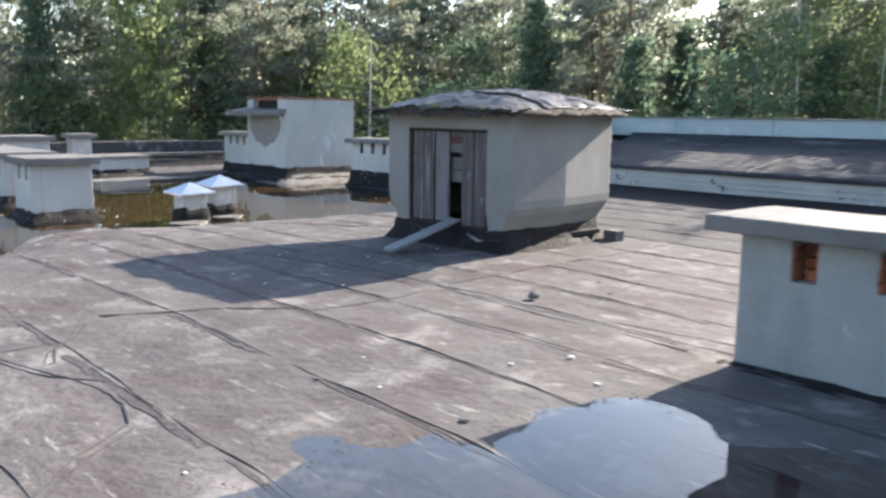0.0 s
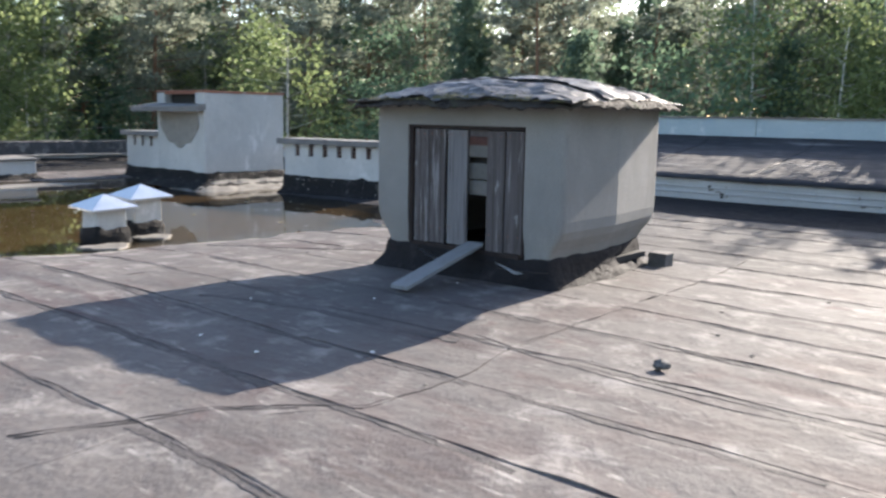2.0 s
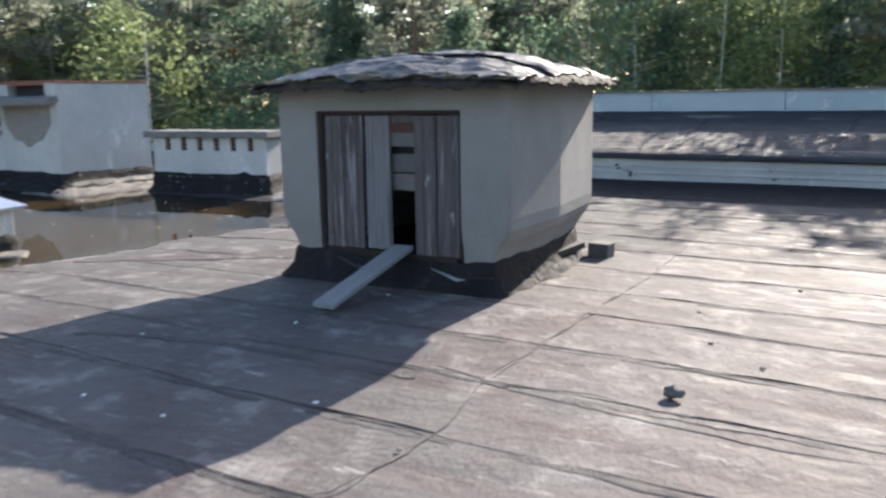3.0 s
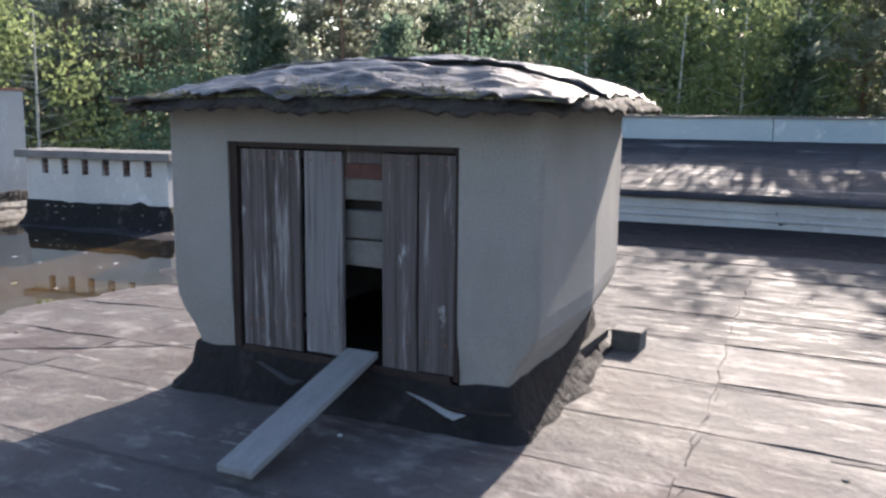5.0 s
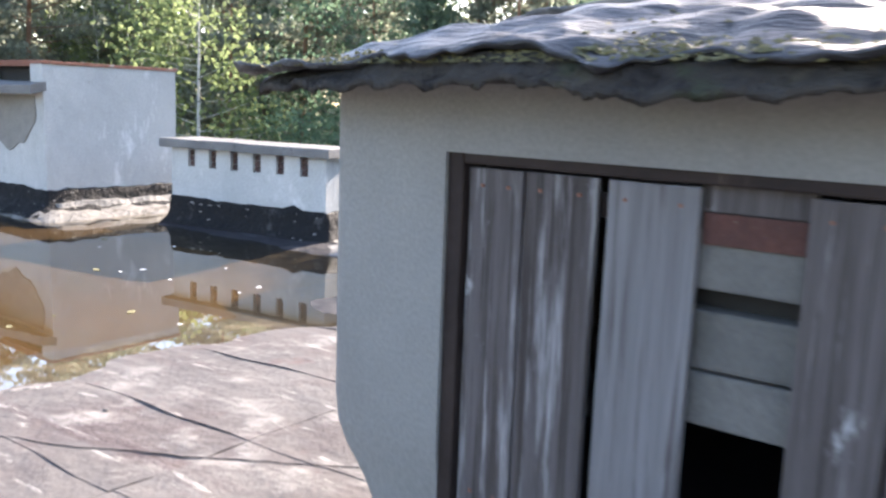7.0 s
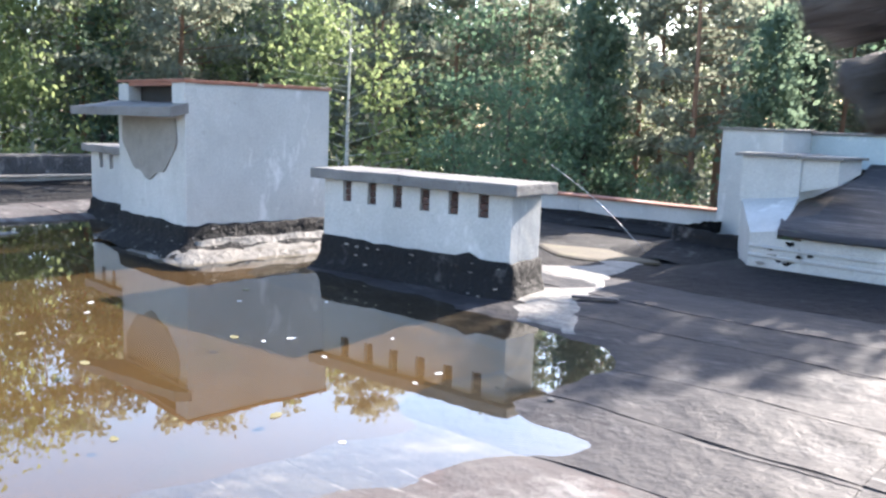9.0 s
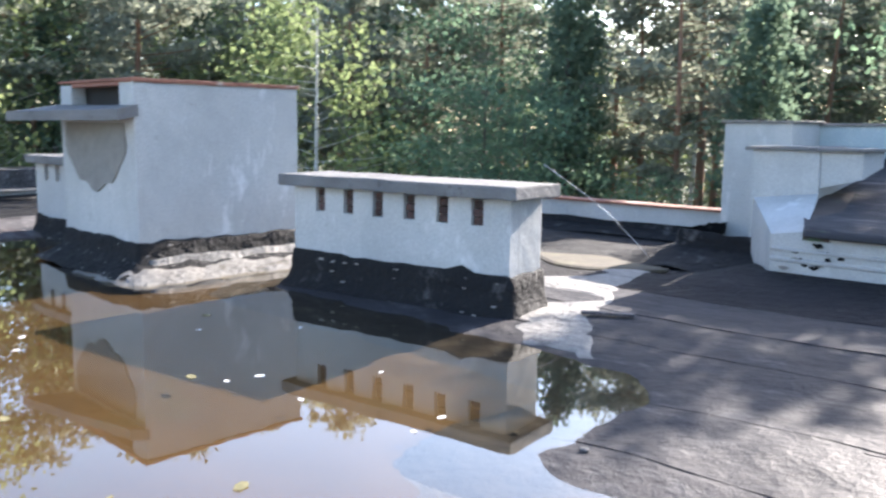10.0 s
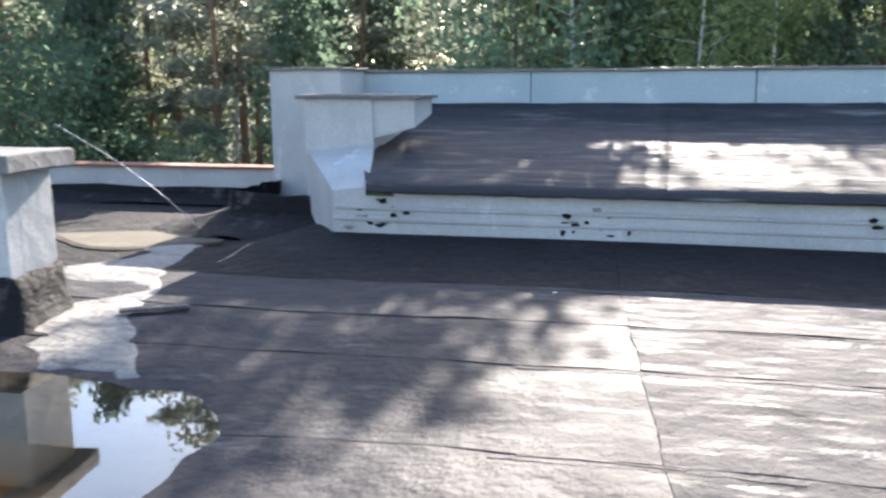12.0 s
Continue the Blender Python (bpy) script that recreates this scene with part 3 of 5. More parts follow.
def chimney_block():
    x0, x1, y0, y1, z0, z1 = -13.05, -11.07, 4.26, 6.45, 0.18, 1.96
    ob = thing("chimney_block", (-12.06, 5.35, z0), "tall white plastered chimney block with a red-edged top", "chimney")
    # the upper part stands round an open recess over the front
    step = [(x0, z0), (x1, z0), (x1, z1), (-11.42, z1), (-11.42, 1.66), (x0, 1.66)]
    part("body", roughen(extrude_profile(step, y0, y1, "y"), 0.4, 0.012), WHITE, ob)
    # Shallow dark panel, coloured to stand in for the recess's shade.
    part("back_wall", roughen(box(x0, -11.425, y0 + 0.2, y1, 1.662, z1, 0.015), 0.4, 0.008), INSIDE_SHADE, ob, "dark panel painted for the recess's shade")
    part("corner_post", box(x0, -12.72, y0 + 0.003, y0 + 0.19, 1.662, z1, 0.015), WHITE, ob)
    part("lintel", box(-12.72, -11.42, y0 + 0.01, y0 + 0.16, 1.93, z1 + 0.02, 0.008), RUST, ob, "red brick lintel")
    part("coping", roughen(box(-11.46, x1 + 0.02, y0 - 0.02, y1 + 0.03, z1, z1 + 0.045, 0.006), 0.4, 0.008), RUST, ob, "thin rusty red coping")
    part("coping", box(-13.07, -11.47, y0 - 0.01, y1 + 0.02, z1 + 0.022, z1 + 0.05, 0.006), RUST, ob, "thin rusty red coping")
    # sloping broken hood slab
    hood = loft([[(-13.12, 4.30, 1.62), (-13.12, 3.62, 1.54), (-11.05, 4.06, 1.55), (-11.05, 4.30, 1.60)],
                 [(-13.12, 4.30, 1.74), (-13.12, 3.62, 1.64), (-11.05, 4.06, 1.67), (-11.05, 4.30, 1.72)]])
    part("hood", roughen(hood, 0.3, 0.012), CONCRETE, ob, "projecting concrete hood slab")
    pts = []
    for i in range(29):
        a = math.pi * i / 28
        pts.append((-12.10 + 0.82 * math.cos(a) * (0.95 + 0.08 * math.sin(5 * a)), 1.53 - 0.80 * math.sin(a) ** 0.75 * (0.95 + 0.05 * math.sin(9 * a))))
    part("bare_patch", extrude_profile(pts, y0 - 0.016, y0 + 0.02, "y"), BAREPLASTER, ob, "bare grey patch where the limewash has gone")
    foot = skirt(x0, x1, y0, y1, 0.24, -0.1, 0.36, 3.0)
    tagged(part("peeling_flakes", flakes(foot, 5, 0.3), CRUST, ob, "pale flakes on the bitumen"), kind="stuff")
    part("bitumen_skirt", foot, BITUMEN, ob, "ragged black bitumen round the foot", True)
    bm = skirt(-11.6, x1 + 0.10, y0 + 0.1, y1 + 0.1, 0.07, -0.14, 0.55, 9.0, 0.07)
    part("apron", bm, PALEAPRON, ob, "pale silted felt apron at the water", True)
    ob.location += Vector((0.31, -0.22, 0.02))
    ob.scale = (0.965, 0.965, 1.0)
    return ob


chimney_block()


def tin_capped_post(x, y, z_top, label, turn):
    ob = thing("capped_vent_pipe", (x, y, -0.12), label, "roof vent", "tin-capped vents in the water")
    zb = z_top - 0.17
    part("post", roughen(box(x - 0.2, x + 0.2, y - 0.2, y + 0.2, -0.05, zb + 0.03, 0.012), 0.15, 0.006), WHITE, ob)
    part("bitumen_skirt", skirt(x - 0.2, x + 0.2, y - 0.2, y + 0.2, 0.07, -0.16, 0.07, x), BITUMEN, ob, "tarred foot with a ragged edge", True)
    bm = bmesh.new()
    c = [bm.verts.new((x + 0.32 * sx, y + 0.32 * sy, zb + 0.01 * sx * sy)) for sx, sy in ((-1, -1), (1, -1), (1, 1), (-1, 1))]
    low = [bm.verts.new((v.co.x, v.co.y, v.co.z - 0.025)) for v in c]
    top = bm.verts.new((x + 0.01, y, z_top))
    for i in range(4):
        j = (i + 1) % 4
        bm.faces.new((c[i], c[j], top))
        bm.faces.new((low[i], low[j], c[j], c[i]))
    bm.faces.new(low[::-1])
    bmesh.ops.recalc_face_normals(bm, faces=bm.faces)
    part("tin_cap", bm, TIN, ob, "pyramid cap of bright tin")
    return ob


tin_capped_post(-5.24, -1.06, 0.50, "white vent post with a bright tin pyramid cap standing in water", 0)
tin_capped_post(-5.62, -0.33, 0.57, "slightly taller white vent post with a tin pyramid cap", 0)


def apron(name, cx, cy, rx, ry, label):
    ring = [(cx + rx * math.cos(a) * (1 + 0.25 * math.sin(3 * a + cx)), cy + ry * math.sin(a) * (1 + 0.2 * math.sin(5 * a + cy)))
            for a in [2 * math.pi * i / 26 for i in range(26)]]
    bm = loft([[(px, py, WATER_Z - 0.03) for px, py in ring], [(cx + (px - cx) * 0.93, cy + (py - cy) * 0.93, WATER_Z + 0.012) for px, py in ring]])
    return tagged(part(name, roughen(bm, 0.3, 0.006), PALEAPRON), label, "debris")


apron("silt_bank", -4.75, -1.30, 0.26, 0.30, "pale silt bank at the foot of a vent post")
apron("silt_bank", -5.15, -0.42, 0.22, 0.26, "pale silt bank beside a vent post")
apron("silt_bank", -7.6, -3.7, 0.5, 0.3, "pale dry bank in the standing water")

apron("silt_bank", -13.95, 1.5, 0.45, 1.5, "pale dry silt bank far out in the standing water")


# the shed
SX0, SX1, SY0, SY1, SZ = -1.22, 1.19, 0.0, 2.14, 1.66


def taper(x, y):
    """The shed's sunny side bends inwards halfway to its back."""
    return x - (0.03 * y + 0.13 * max(0.0, y - 1.0)) * min(1.0, max(0.0, x))


def shed():
    ob = thing("roof_shed", (0, 1.0, 0.0), "small grey plastered roof shed with a boarded door and felted roof", "shed")
    shape = ((0.17, 0.24, 0.06), (0.165, 0.27, 0.06), (0.12, 0.36, 0.07), (0.05, 0.46, 0.08), (0.012, 0.54, 0.09), (0.0, 0.64, 0.09), (0.0, 1.2, 0.09), (0.0, SZ + 0.06, 0.09))
    front_in = lambda g: g * 0.22
    outer = [rounded(SX0 + g, SX1 - g, SY0 + front_in(g), SY1 - g * 0.6, z, r * 0.6) + [(SX1 - g, 1.0, z)] for g, z, r in shape]
    outer = [[(taper(px, py), py, pz) for px, py, pz in ring] for ring in outer]
    bm = loft(outer, True, False)
    # cut the door's opening through the front wall
    t = 0.16
    for co, no in (((-0.75, 0, 0), (1, 0, 0)), ((0.75, 0, 0), (1, 0, 0)), ((0, 0, 1.49), (0, 0, 1))):
        geom = bm.verts[:] + bm.edges[:] + bm.faces[:]
        bmesh.ops.bisect_plane(bm, geom=geom, plane_co=co, plane_no=no)
    gone = []
    for f in bm.faces:
        c = f.calc_center_median()
        if -0.75 < c.x < 0.75 and c.z < 1.49 and c.y < 0.3:
            gone.append(f)
    bmesh.ops.delete(bm, geom=gone, context="FACES")
    bmesh.ops.solidify(bm, geom=bm.faces[:], thickness=t)
    part("wall", bm, GREYPLASTER, ob, "", False)
    foot = skirt(SX0 + 0.16, SX1 - 0.17, SY0 + 0.05, SY1 - 0.12, 0.275, 0.0, 0.17, 5.0, 0.07)
    for v in foot.verts:
        v.co.x = taper(v.co.x, v.co.y)
    part("bitumen_skirt", foot, TARFELT, ob, "dark tarred felt dressed round the foot", True)
    part("floor", box(SX0 + 0.2, SX1 - 0.2, SY0 + 0.2, SY1 - 0.2, 0.1, 0.16, 0.004), INSIDE_SHADE, ob)
    # frame and boards
    part("door_frame", roughen(box(-0.752, -0.697, 0.014, 0.14, 0.27, 1.49, 0.006), 0.15, 0.005), WOODDARK, ob, "dark rotted jamb")
    part("door_frame", roughen(box(0.724, 0.752, 0.012, 0.13, 0.27, 1.49, 0.006), 0.12, 0.006), WOODDARK, ob, "dark weathered door frame")
    part("door_frame", roughen(box(-0.695, 0.722, 0.012, 0.13, 1.458, 1.502, 0.008), 0.10, 0.010), WOODDARK, ob, "dark weathered head of the door frame")
    part("door_sill", box(-0.69, 0.70, 0.02, 0.15, 0.24, 0.285, 0.006), WOODDARK, ob)
    for a, b, top, low, lean, mat in ((-0.685, -0.496, 1.448, 0.285, 0.004, WOOD), (-0.485, -0.262, 1.45, 0.29, -0.004, WOOD), (-0.232, 0.02, 1.448, 0.30, 0.006, WOODPALE),
                                      (0.282, 0.495, 1.446, 0.285, -0.005, WOOD), (0.503, 0.719, 1.45, 0.29, 0.003, WOOD)):
        bm = box(a, b, 0.03 + lean, 0.058 + lean, low, top, 0.004)
        roughen(bm, 0.2, 0.004, a)
        plank_ob = part("board", bm, mat, ob)
        for nz in (top - 0.05, low + 0.16):
            for nx in (a + 0.05, b - 0.05):
                head = bmesh.new()
                bmesh.ops.create_cone(head, cap_ends=True, segments=6, radius1=0.006, radius2=0.005, depth=0.006)
                head.transform(pose(nx, 0.027 + lean, nz, 90, 0, 0))
                part("nail", head, RUST, plank_ob, "rusty nail head")
    part("batten", box(-0.68, 0.69, 0.066, 0.071, 1.34, 1.41, 0.002), WOODDARK, ob, "cross batten behind the boards")
    for a, b in ((-0.68, 0.0), (0.29, 0.70)):
        part("batten", box(a, b, 0.066, 0.095, 0.40, 0.48, 0.004), WOOD, ob, "cross batten behind the boards")
    part("packing_board", box(0.012, 0.29, 0.064, 0.09, 1.388, 1.456, 0.003), WOOD, ob, "short board over the gap")
    # blocks seen in the gap between the boards
    part("red_panel", roughen(box(0.024, 0.275, 0.0585, 0.0645, 1.305, 1.385, 0.002), 0.06, 0.002), OLDRED, ob, "flaking red painted board in the gap")
    for a, b, deep in ((1.185, 1.332, 0.072), (0.968, 1.125, 0.105), (0.81, 0.958, 0.112)):
        part("block", roughen(box(-0.02, 0.31, deep, 0.30, a, b, 0.010), 0.09, 0.004, a), BLOCK, ob)
    # Dark fill behind the blocks paints the shade in their gaps.
    part("block_joint", box(-0.05, 0.33, 0.17, 0.33, 0.80, 1.3, 0.004), INSIDE_SHADE, ob)
    return ob


shed()


def shed_roof():
    """Felted slab, humped in the middle, with a ragged drooping edge."""
    ob = thing("shed_roof", (0, 1.0, SZ), "humped felted shed roof with ragged edges and dry moss", "roof")
    x0, x1, y0, y1 = -1.46, 1.47, -0.30, 2.36
    n, m = 200, 100
    verts, faces = [], []
    for layer in (0, 1):
        for j in range(m + 1):
            for i in range(n + 1):
                u, v = i / n * 2 - 1, j / m * 2 - 1
                # rounded corners
                k = (abs(u) ** 9 + abs(v) ** 9) ** (1 / 9)
                mx = max(abs(u), abs(v), 1e-6)
                su, sv = u * mx / k if k else u, v * mx / k if k else v
                edge = max(abs(u), abs(v))
                px, py = (x0 + x1) / 2 + su * (x1 - x0) / 2, (y0 + y1) / 2 + sv * (y1 - y0) / 2
                rag = 0.035 * noise.noise(Vector((px * 3.0, py * 3.0, 2.0))) * edge ** 6
                px += rag * (1 if u > 0 else -1)
                py += rag * (1 if v > 0 else -1)
                hump = (1 - abs(u) ** 2.2) * (1 - abs(v) ** 2.2)
                z = SZ + 0.045 + 0.27 * hump ** 0.8
                folds = 0.007 * noise.noise(Vector((px * 5.0, py * 26.0, 8.0))) + 0.03 * noise.noise(Vector((px * 2.2, py * 5.0, 0.3))) + 0.018 * noise.noise(Vector((px * 7.0, py * 12.0, 4.0)))
                z += folds * (1 - 0.2 * edge)
                if edge > 0.97:
                    z -= 0.010 + 0.016 * noise.noise(Vector((px * 5.0, py * 5.0, 7.0)))
                    z -= 0.014 * (0.5 + 0.5 * math.cos(px * 2 * math.pi / 0.15 + 2.5 * noise.noise(Vector((px * 2.0, 0, 3.0))))) if abs(v) > 0.97 else 0.02 * noise.noise(Vector((px * 13.0, py * 13.0, 1.0)))
                    z -= 0.022 * abs(noise.noise(Vector((px * 24.0, py * 24.0, 6.0))))
                if layer:
                    z = min(z - 0.035, SZ + 0.03) if edge < 0.97 else z - 0.02
                verts.append((taper(px, py), py, z))
    w = n + 1
    off = w * (m + 1)
    for j in range(m):
        for i in range(n):
            a = j * w + i
            faces.append((a, a + 1, a + w + 1, a + w))
            faces.append((off + a, off + a + w, off + a + w + 1, off + a + 1))
    rim = [i for i in range(n)] + [j * w + n for j in range(m)] + [m * w + i for i in range(n, 0, -1)] + [j * w for j in range(m, 0, -1)]
    for a, b in zip(rim, rim[1:] + rim[:1]):
        faces.append((a, off + a, off + b, b))
    sheet = under(new("felt_sheet", mesh_of("felt_sheet", verts, faces, EAVES, True)), ob, "grey felt with folds")
    # overlapping torn felt layers
    for k, (ya, yb, lift) in enumerate(((-0.27, 0.45, 0.012), (0.40, 1.25, 0.02), (1.18, 2.3, 0.012))):
        vs, fs = [], []
        nn, mm = 150, 36
        for j in range(mm + 1):
            for i in range(nn + 1):
                u = i / nn * 1.9 - 0.95
                yy = ya + (yb - ya) * j / mm + 0.06 * noise.noise(Vector((u * 6, k * 3.0, 0))) + 0.03 * noise.noise(Vector((u * 19, k * 3.0, 5.0)))
                v = (yy - (y0 + y1) / 2) / ((y1 - y0) / 2)
                px = (x0 + x1) / 2 + u * (x1 - x0) / 2
                z = SZ + 0.045 + 0.27 * (max(0, 1 - abs(u) ** 2.2) * max(0, 1 - abs(v) ** 2.2)) ** 0.8
                z += lift + 0.03 * noise.noise(Vector((px * 2.2, yy * 5.0, 0.3))) + 0.018 * noise.noise(Vector((px * 7.0, yy * 12.0, 4.0))) + 0.007 * noise.noise(Vector((px * 5.0, yy * 26.0, 8.0))) + 0.008 * noise.noise(Vector((px * 4.0, yy * 6.0, k + 1.0))) + (0.02 * (1 - j) if j < 1 else 0)
                vs.append((taper(px, yy), yy, z))
        fs = [(j * (nn + 1) + i, j * (nn + 1) + i + 1, (j + 1) * (nn + 1) + i + 1, (j + 1) * (nn + 1) + i) for j in range(mm) for i in range(nn)]
        sh = under(new("felt_layer", mesh_of("felt_layer", vs, fs, FELT_DARK, True)), ob, "torn felt layer")
        mod = sh.modifiers.new("thick", "SOLIDIFY")
        mod.thickness = 0.008
    # moss along the front edge
    rng = random.Random(4)
    vs, fs = [], []
    for _ in range(2600):
        px = rng.uniform(-1.25, 1.30)
        py = -0.27 + abs(rng.gauss(0, 0.06)) if rng.random() < 0.75 else rng.uniform(-0.2, 1.6)
        if rng.random() > 0.75:
            px = taper(1.33, py) - abs(rng.gauss(0, 0.05))
        u, v = (px + 0.03) / 1.43, (py - 1.03) / 1.33
        z = SZ + 0.05 + 0.27 * (max(0, 1 - abs(u) ** 2.2) * max(0, 1 - abs(v) ** 2.2)) ** 0.8
        s = rng.uniform(0.005, 0.013)
        b = len(vs)
        a = rng.uniform(0, 6.28)
        for q in range(3):
            vs.append((px + s * math.cos(a + q * 2.1), py + s * math.sin(a + q * 2.1), z))
        vs.append((px + rng.uniform(-s, s), py + rng.uniform(-s, s), z + s * 0.7))
        fs += [(b, b + 1, b + 3), (b + 1, b + 2, b + 3), (b + 2, b, b + 3)]
    tagged(under(new("moss", mesh_of("moss", vs, fs, MOSS)), ob, "dry moss along the eaves"), kind="stuff")
    return ob


shed_roof()

# plank from the door's gap down to the deck
plank = bmesh.new()
add_box(plank, 0.03, 0.235, -1.02, 0.06, 0, 0.035, 0.005)
for v in plank.verts:
    s = (v.co.y + 1.02) / 1.08
    v.co.z += 0.025 + 0.29 * s
    v.co.x += 0.01 * math.sin(v.co.y * 3)
tagged(part("plank", plank, WOODPLANK), "grey wooden plank leaning from the shed door to the deck", "plank")


def scrap(name, x, y, z, w, h, turn, mat, label, curl=0.5):
    bm = bmesh.new()
    n = 6
    rows = []
    for i in range(n + 1):
        t = i / n
        zz = curl * w * 0.5 * t * t
        wid = h * (1 - 0.55 * t)
        rows.append([bm.verts.new((w * t, -wid / 2 + 0.01 * math.sin(7 * t), zz)), bm.verts.new((w * t, wid / 2 + 0.012 * math.cos(5 * t), zz + 0.012 * t))])
    for a, b in zip(rows, rows[1:]):
        bm.faces.new((a[0], b[0], b[1], a[1]))
    bmesh.ops.solidify(bm, geom=bm.faces[:], thickness=0.003)
    bm.transform(pose(x, y, z, 0, 0, turn))
    return tagged(part(name, bm, mat), label, "debris")


scrap("tin_flashing", 0.86, -0.17, 0.155, 0.36, 0.085, 166, PAPER, "torn white flashing strip at the shed's foot", 0.25)
scrap("tin_flashing", -0.18, -0.12, 0.16, 0.34, 0.08, 171, TIN, "curled bright flashing strip at the shed's foot", 0.35)
scrap("felt_scrap", 0.55, -0.10, 0.16, 0.55, 0.035, 2, RUSTFELT, "narrow brown strip of torn felt at the shed's foot", 0.05)


def chunk(name, x, y, s, mat, label, seed):
    bm = bmesh.new()
    bmesh.ops.create_icosphere(bm, subdivisions=2, radius=s)
    for v in bm.verts:
        v.co *= 1 + 0.35 * noise.noise(v.co * (1.4 / s) + Vector((seed, 0, 0)))
        v.co.z *= 0.7 if s > 0.04 else 0.35
        v.co.x *= 1.25
    low = min(v.co.z for v in bm.verts)
    bm.transform(Matrix.Translation((x, y, float(deck_z(x, y)) - low + 0.004)))
    return tagged(part(name, bm, mat), label, "stone")


chunk("rubble_lump", 3.01, -1.55, 0.048, STONE, "dark lump of rubble on the sunlit deck", 1.0)
rng = random.Random(11)
for x, y, s, pale in ((4.51, -2.78, 0.035, 1), (4.36, -3.22, 0.025, 1), (4.18, -4.2, 0.022, 1), (4.93, -4.17, 0.03, 0), (4.61, -5.66, 0.018, 1), (0.25, -0.34, 0.022, 1),
                      (0.15, -1.34, 0.02, 1), (0.19, -3.11, 0.02, 1), (0.84, -3.1, 0.022, 1), (1.4, -2.56, 0.028, 1), (2.16, -2.85, 0.02, 0), (3.3, -0.8, 0.02, 0), (2.6, 0.3, 0.018, 0),
                      (4.0, 0.2, 0.02, 0), (3.1, 1.4, 0.022, 0), (-3.3, 0.4, 0.018, 0), (-4.4, 3.3, 0.03, 0), (-4.9, 3.35, 0.025, 0), (-3.4, 6.9, 0.02, 1), (5.0, -3.1, 0.03, 1), (3.8, -4.4, 0.02, 0),
                      (2.9, -0.45, 0.02, 0), (3.6, -3.9, 0.018, 1), (-0.6, -2.1, 0.016, 1), (-2.4, 1.5, 0.02, 0)):
    chunk("pebble", x, y, s * (0.62 if pale else 0.85), PAPER if pale else STONE, "small pale chip on the deck" if pale else "small dark chip on the deck", x)

# floating scraps on the water
for i in range(26):
    x, y = rng.uniform(-9, -4.6), rng.uniform(0.2, 4.4)
    if float(signed(POND, x, y)) > -0.2:
        continue
    bm = bmesh.new()
    bmesh.ops.create_circle(bm, cap_ends=True, segments=6, radius=rng.uniform(0.012, 0.035))
    for v in bm.verts:
        v.co.x *= 1.7
    bmesh.ops.solidify(bm, geom=bm.faces[:], thickness=0.003)
    bm.transform(pose(x, y, WATER_Z + 0.004, 0, 0, rng.uniform(0, 360)))
    tagged(part("floating_leaf", bm, PAPER if i % 3 else MOSS), "small pale leaf floating on the standing water", "leaf", "leaves on the water")

# bits of dry moss and grit along the puddle's edge
vs, fs = [], []
for k in range(150):
    i = rng.randrange(len(DIP) - 7)
    (ax, ay), (bx, by) = DIP[i], DIP[i + 1]
    t = rng.random()
    x, y, s = ax + (bx - ax) * t + rng.gauss(0, 0.05), ay + (by - ay) * t + rng.gauss(0, 0.05), rng.uniform(0.003, 0.009)
    z, b = max(float(deck_z(x, y)), PUDDLE_Z) + 0.001, len(vs)
    a = rng.uniform(0, 6.28)
    vs += [(x + s * 1.5 * math.cos(a + q * 2.1), y + s * math.sin(a + q * 2.1), z) for q in range(3)] + [(x, y, z + s * 0.8)]
    fs += [(b, b + 1, b + 3), (b + 1, b + 2, b + 3), (b + 2, b, b + 3)]
tagged(new("puddle_debris", mesh_of("puddle_debris", vs, fs, SILT_DRY)), "bits of dry moss and grit along the puddle's edge", "debris", kind="stuff")

lump = box(0.98, 1.2, 2.02, 2.2, -0.02, 0.14, 0.015)
tagged(part("loose_block", roughen(lump, 0.07, 0.012), STONE), "dark loose block against the shed's rear corner", "block")

ring = [(-7.75 + 0.85 * math.cos(a) * (1 + 0.25 * math.sin(3 * a)), 8.15 + 0.42 * math.sin(a) * (1 + 0.2 * math.sin(4 * a + 1))) for a in [2 * math.pi * i / 30 for i in range(30)]]
dz = [float(deck_z(px, py)) for px, py in ring]
bank = loft([[(px, py, z - 0.02) for (px, py), z in zip(ring, dz)], [(px, py, z + 0.012) for (px, py), z in zip(ring, dz)], [(-7.75 + (px + 7.75) * 0.9, 8.15 + (py - 8.15) * 0.9, max(dz) + 0.02) for px, py in ring]])
tagged(part("silt_bank", bank, SILT_DRY), "dried brown silt in the corner by the low parapet", "debris")

stick = bmesh.new()
add_box(stick, -6.24, -5.78, 5.90, 5.98, 0.03, 0.055, 0.008)
roughen(stick, 0.12, 0.012)
bmesh.ops.rotate(stick, cent=(-6.0, 5.94, 0.04), matrix=Matrix.Rotation(radians(32), 3, "Z"), verts=stick.verts)
bmesh.ops.translate(stick, vec=(0, 0, float(deck_z(-6.0, 5.94)) - 0.015), verts=stick.verts)
tagged(part("wood_scrap", stick, WOOD), "flat broken piece of board on the deck", "debris")


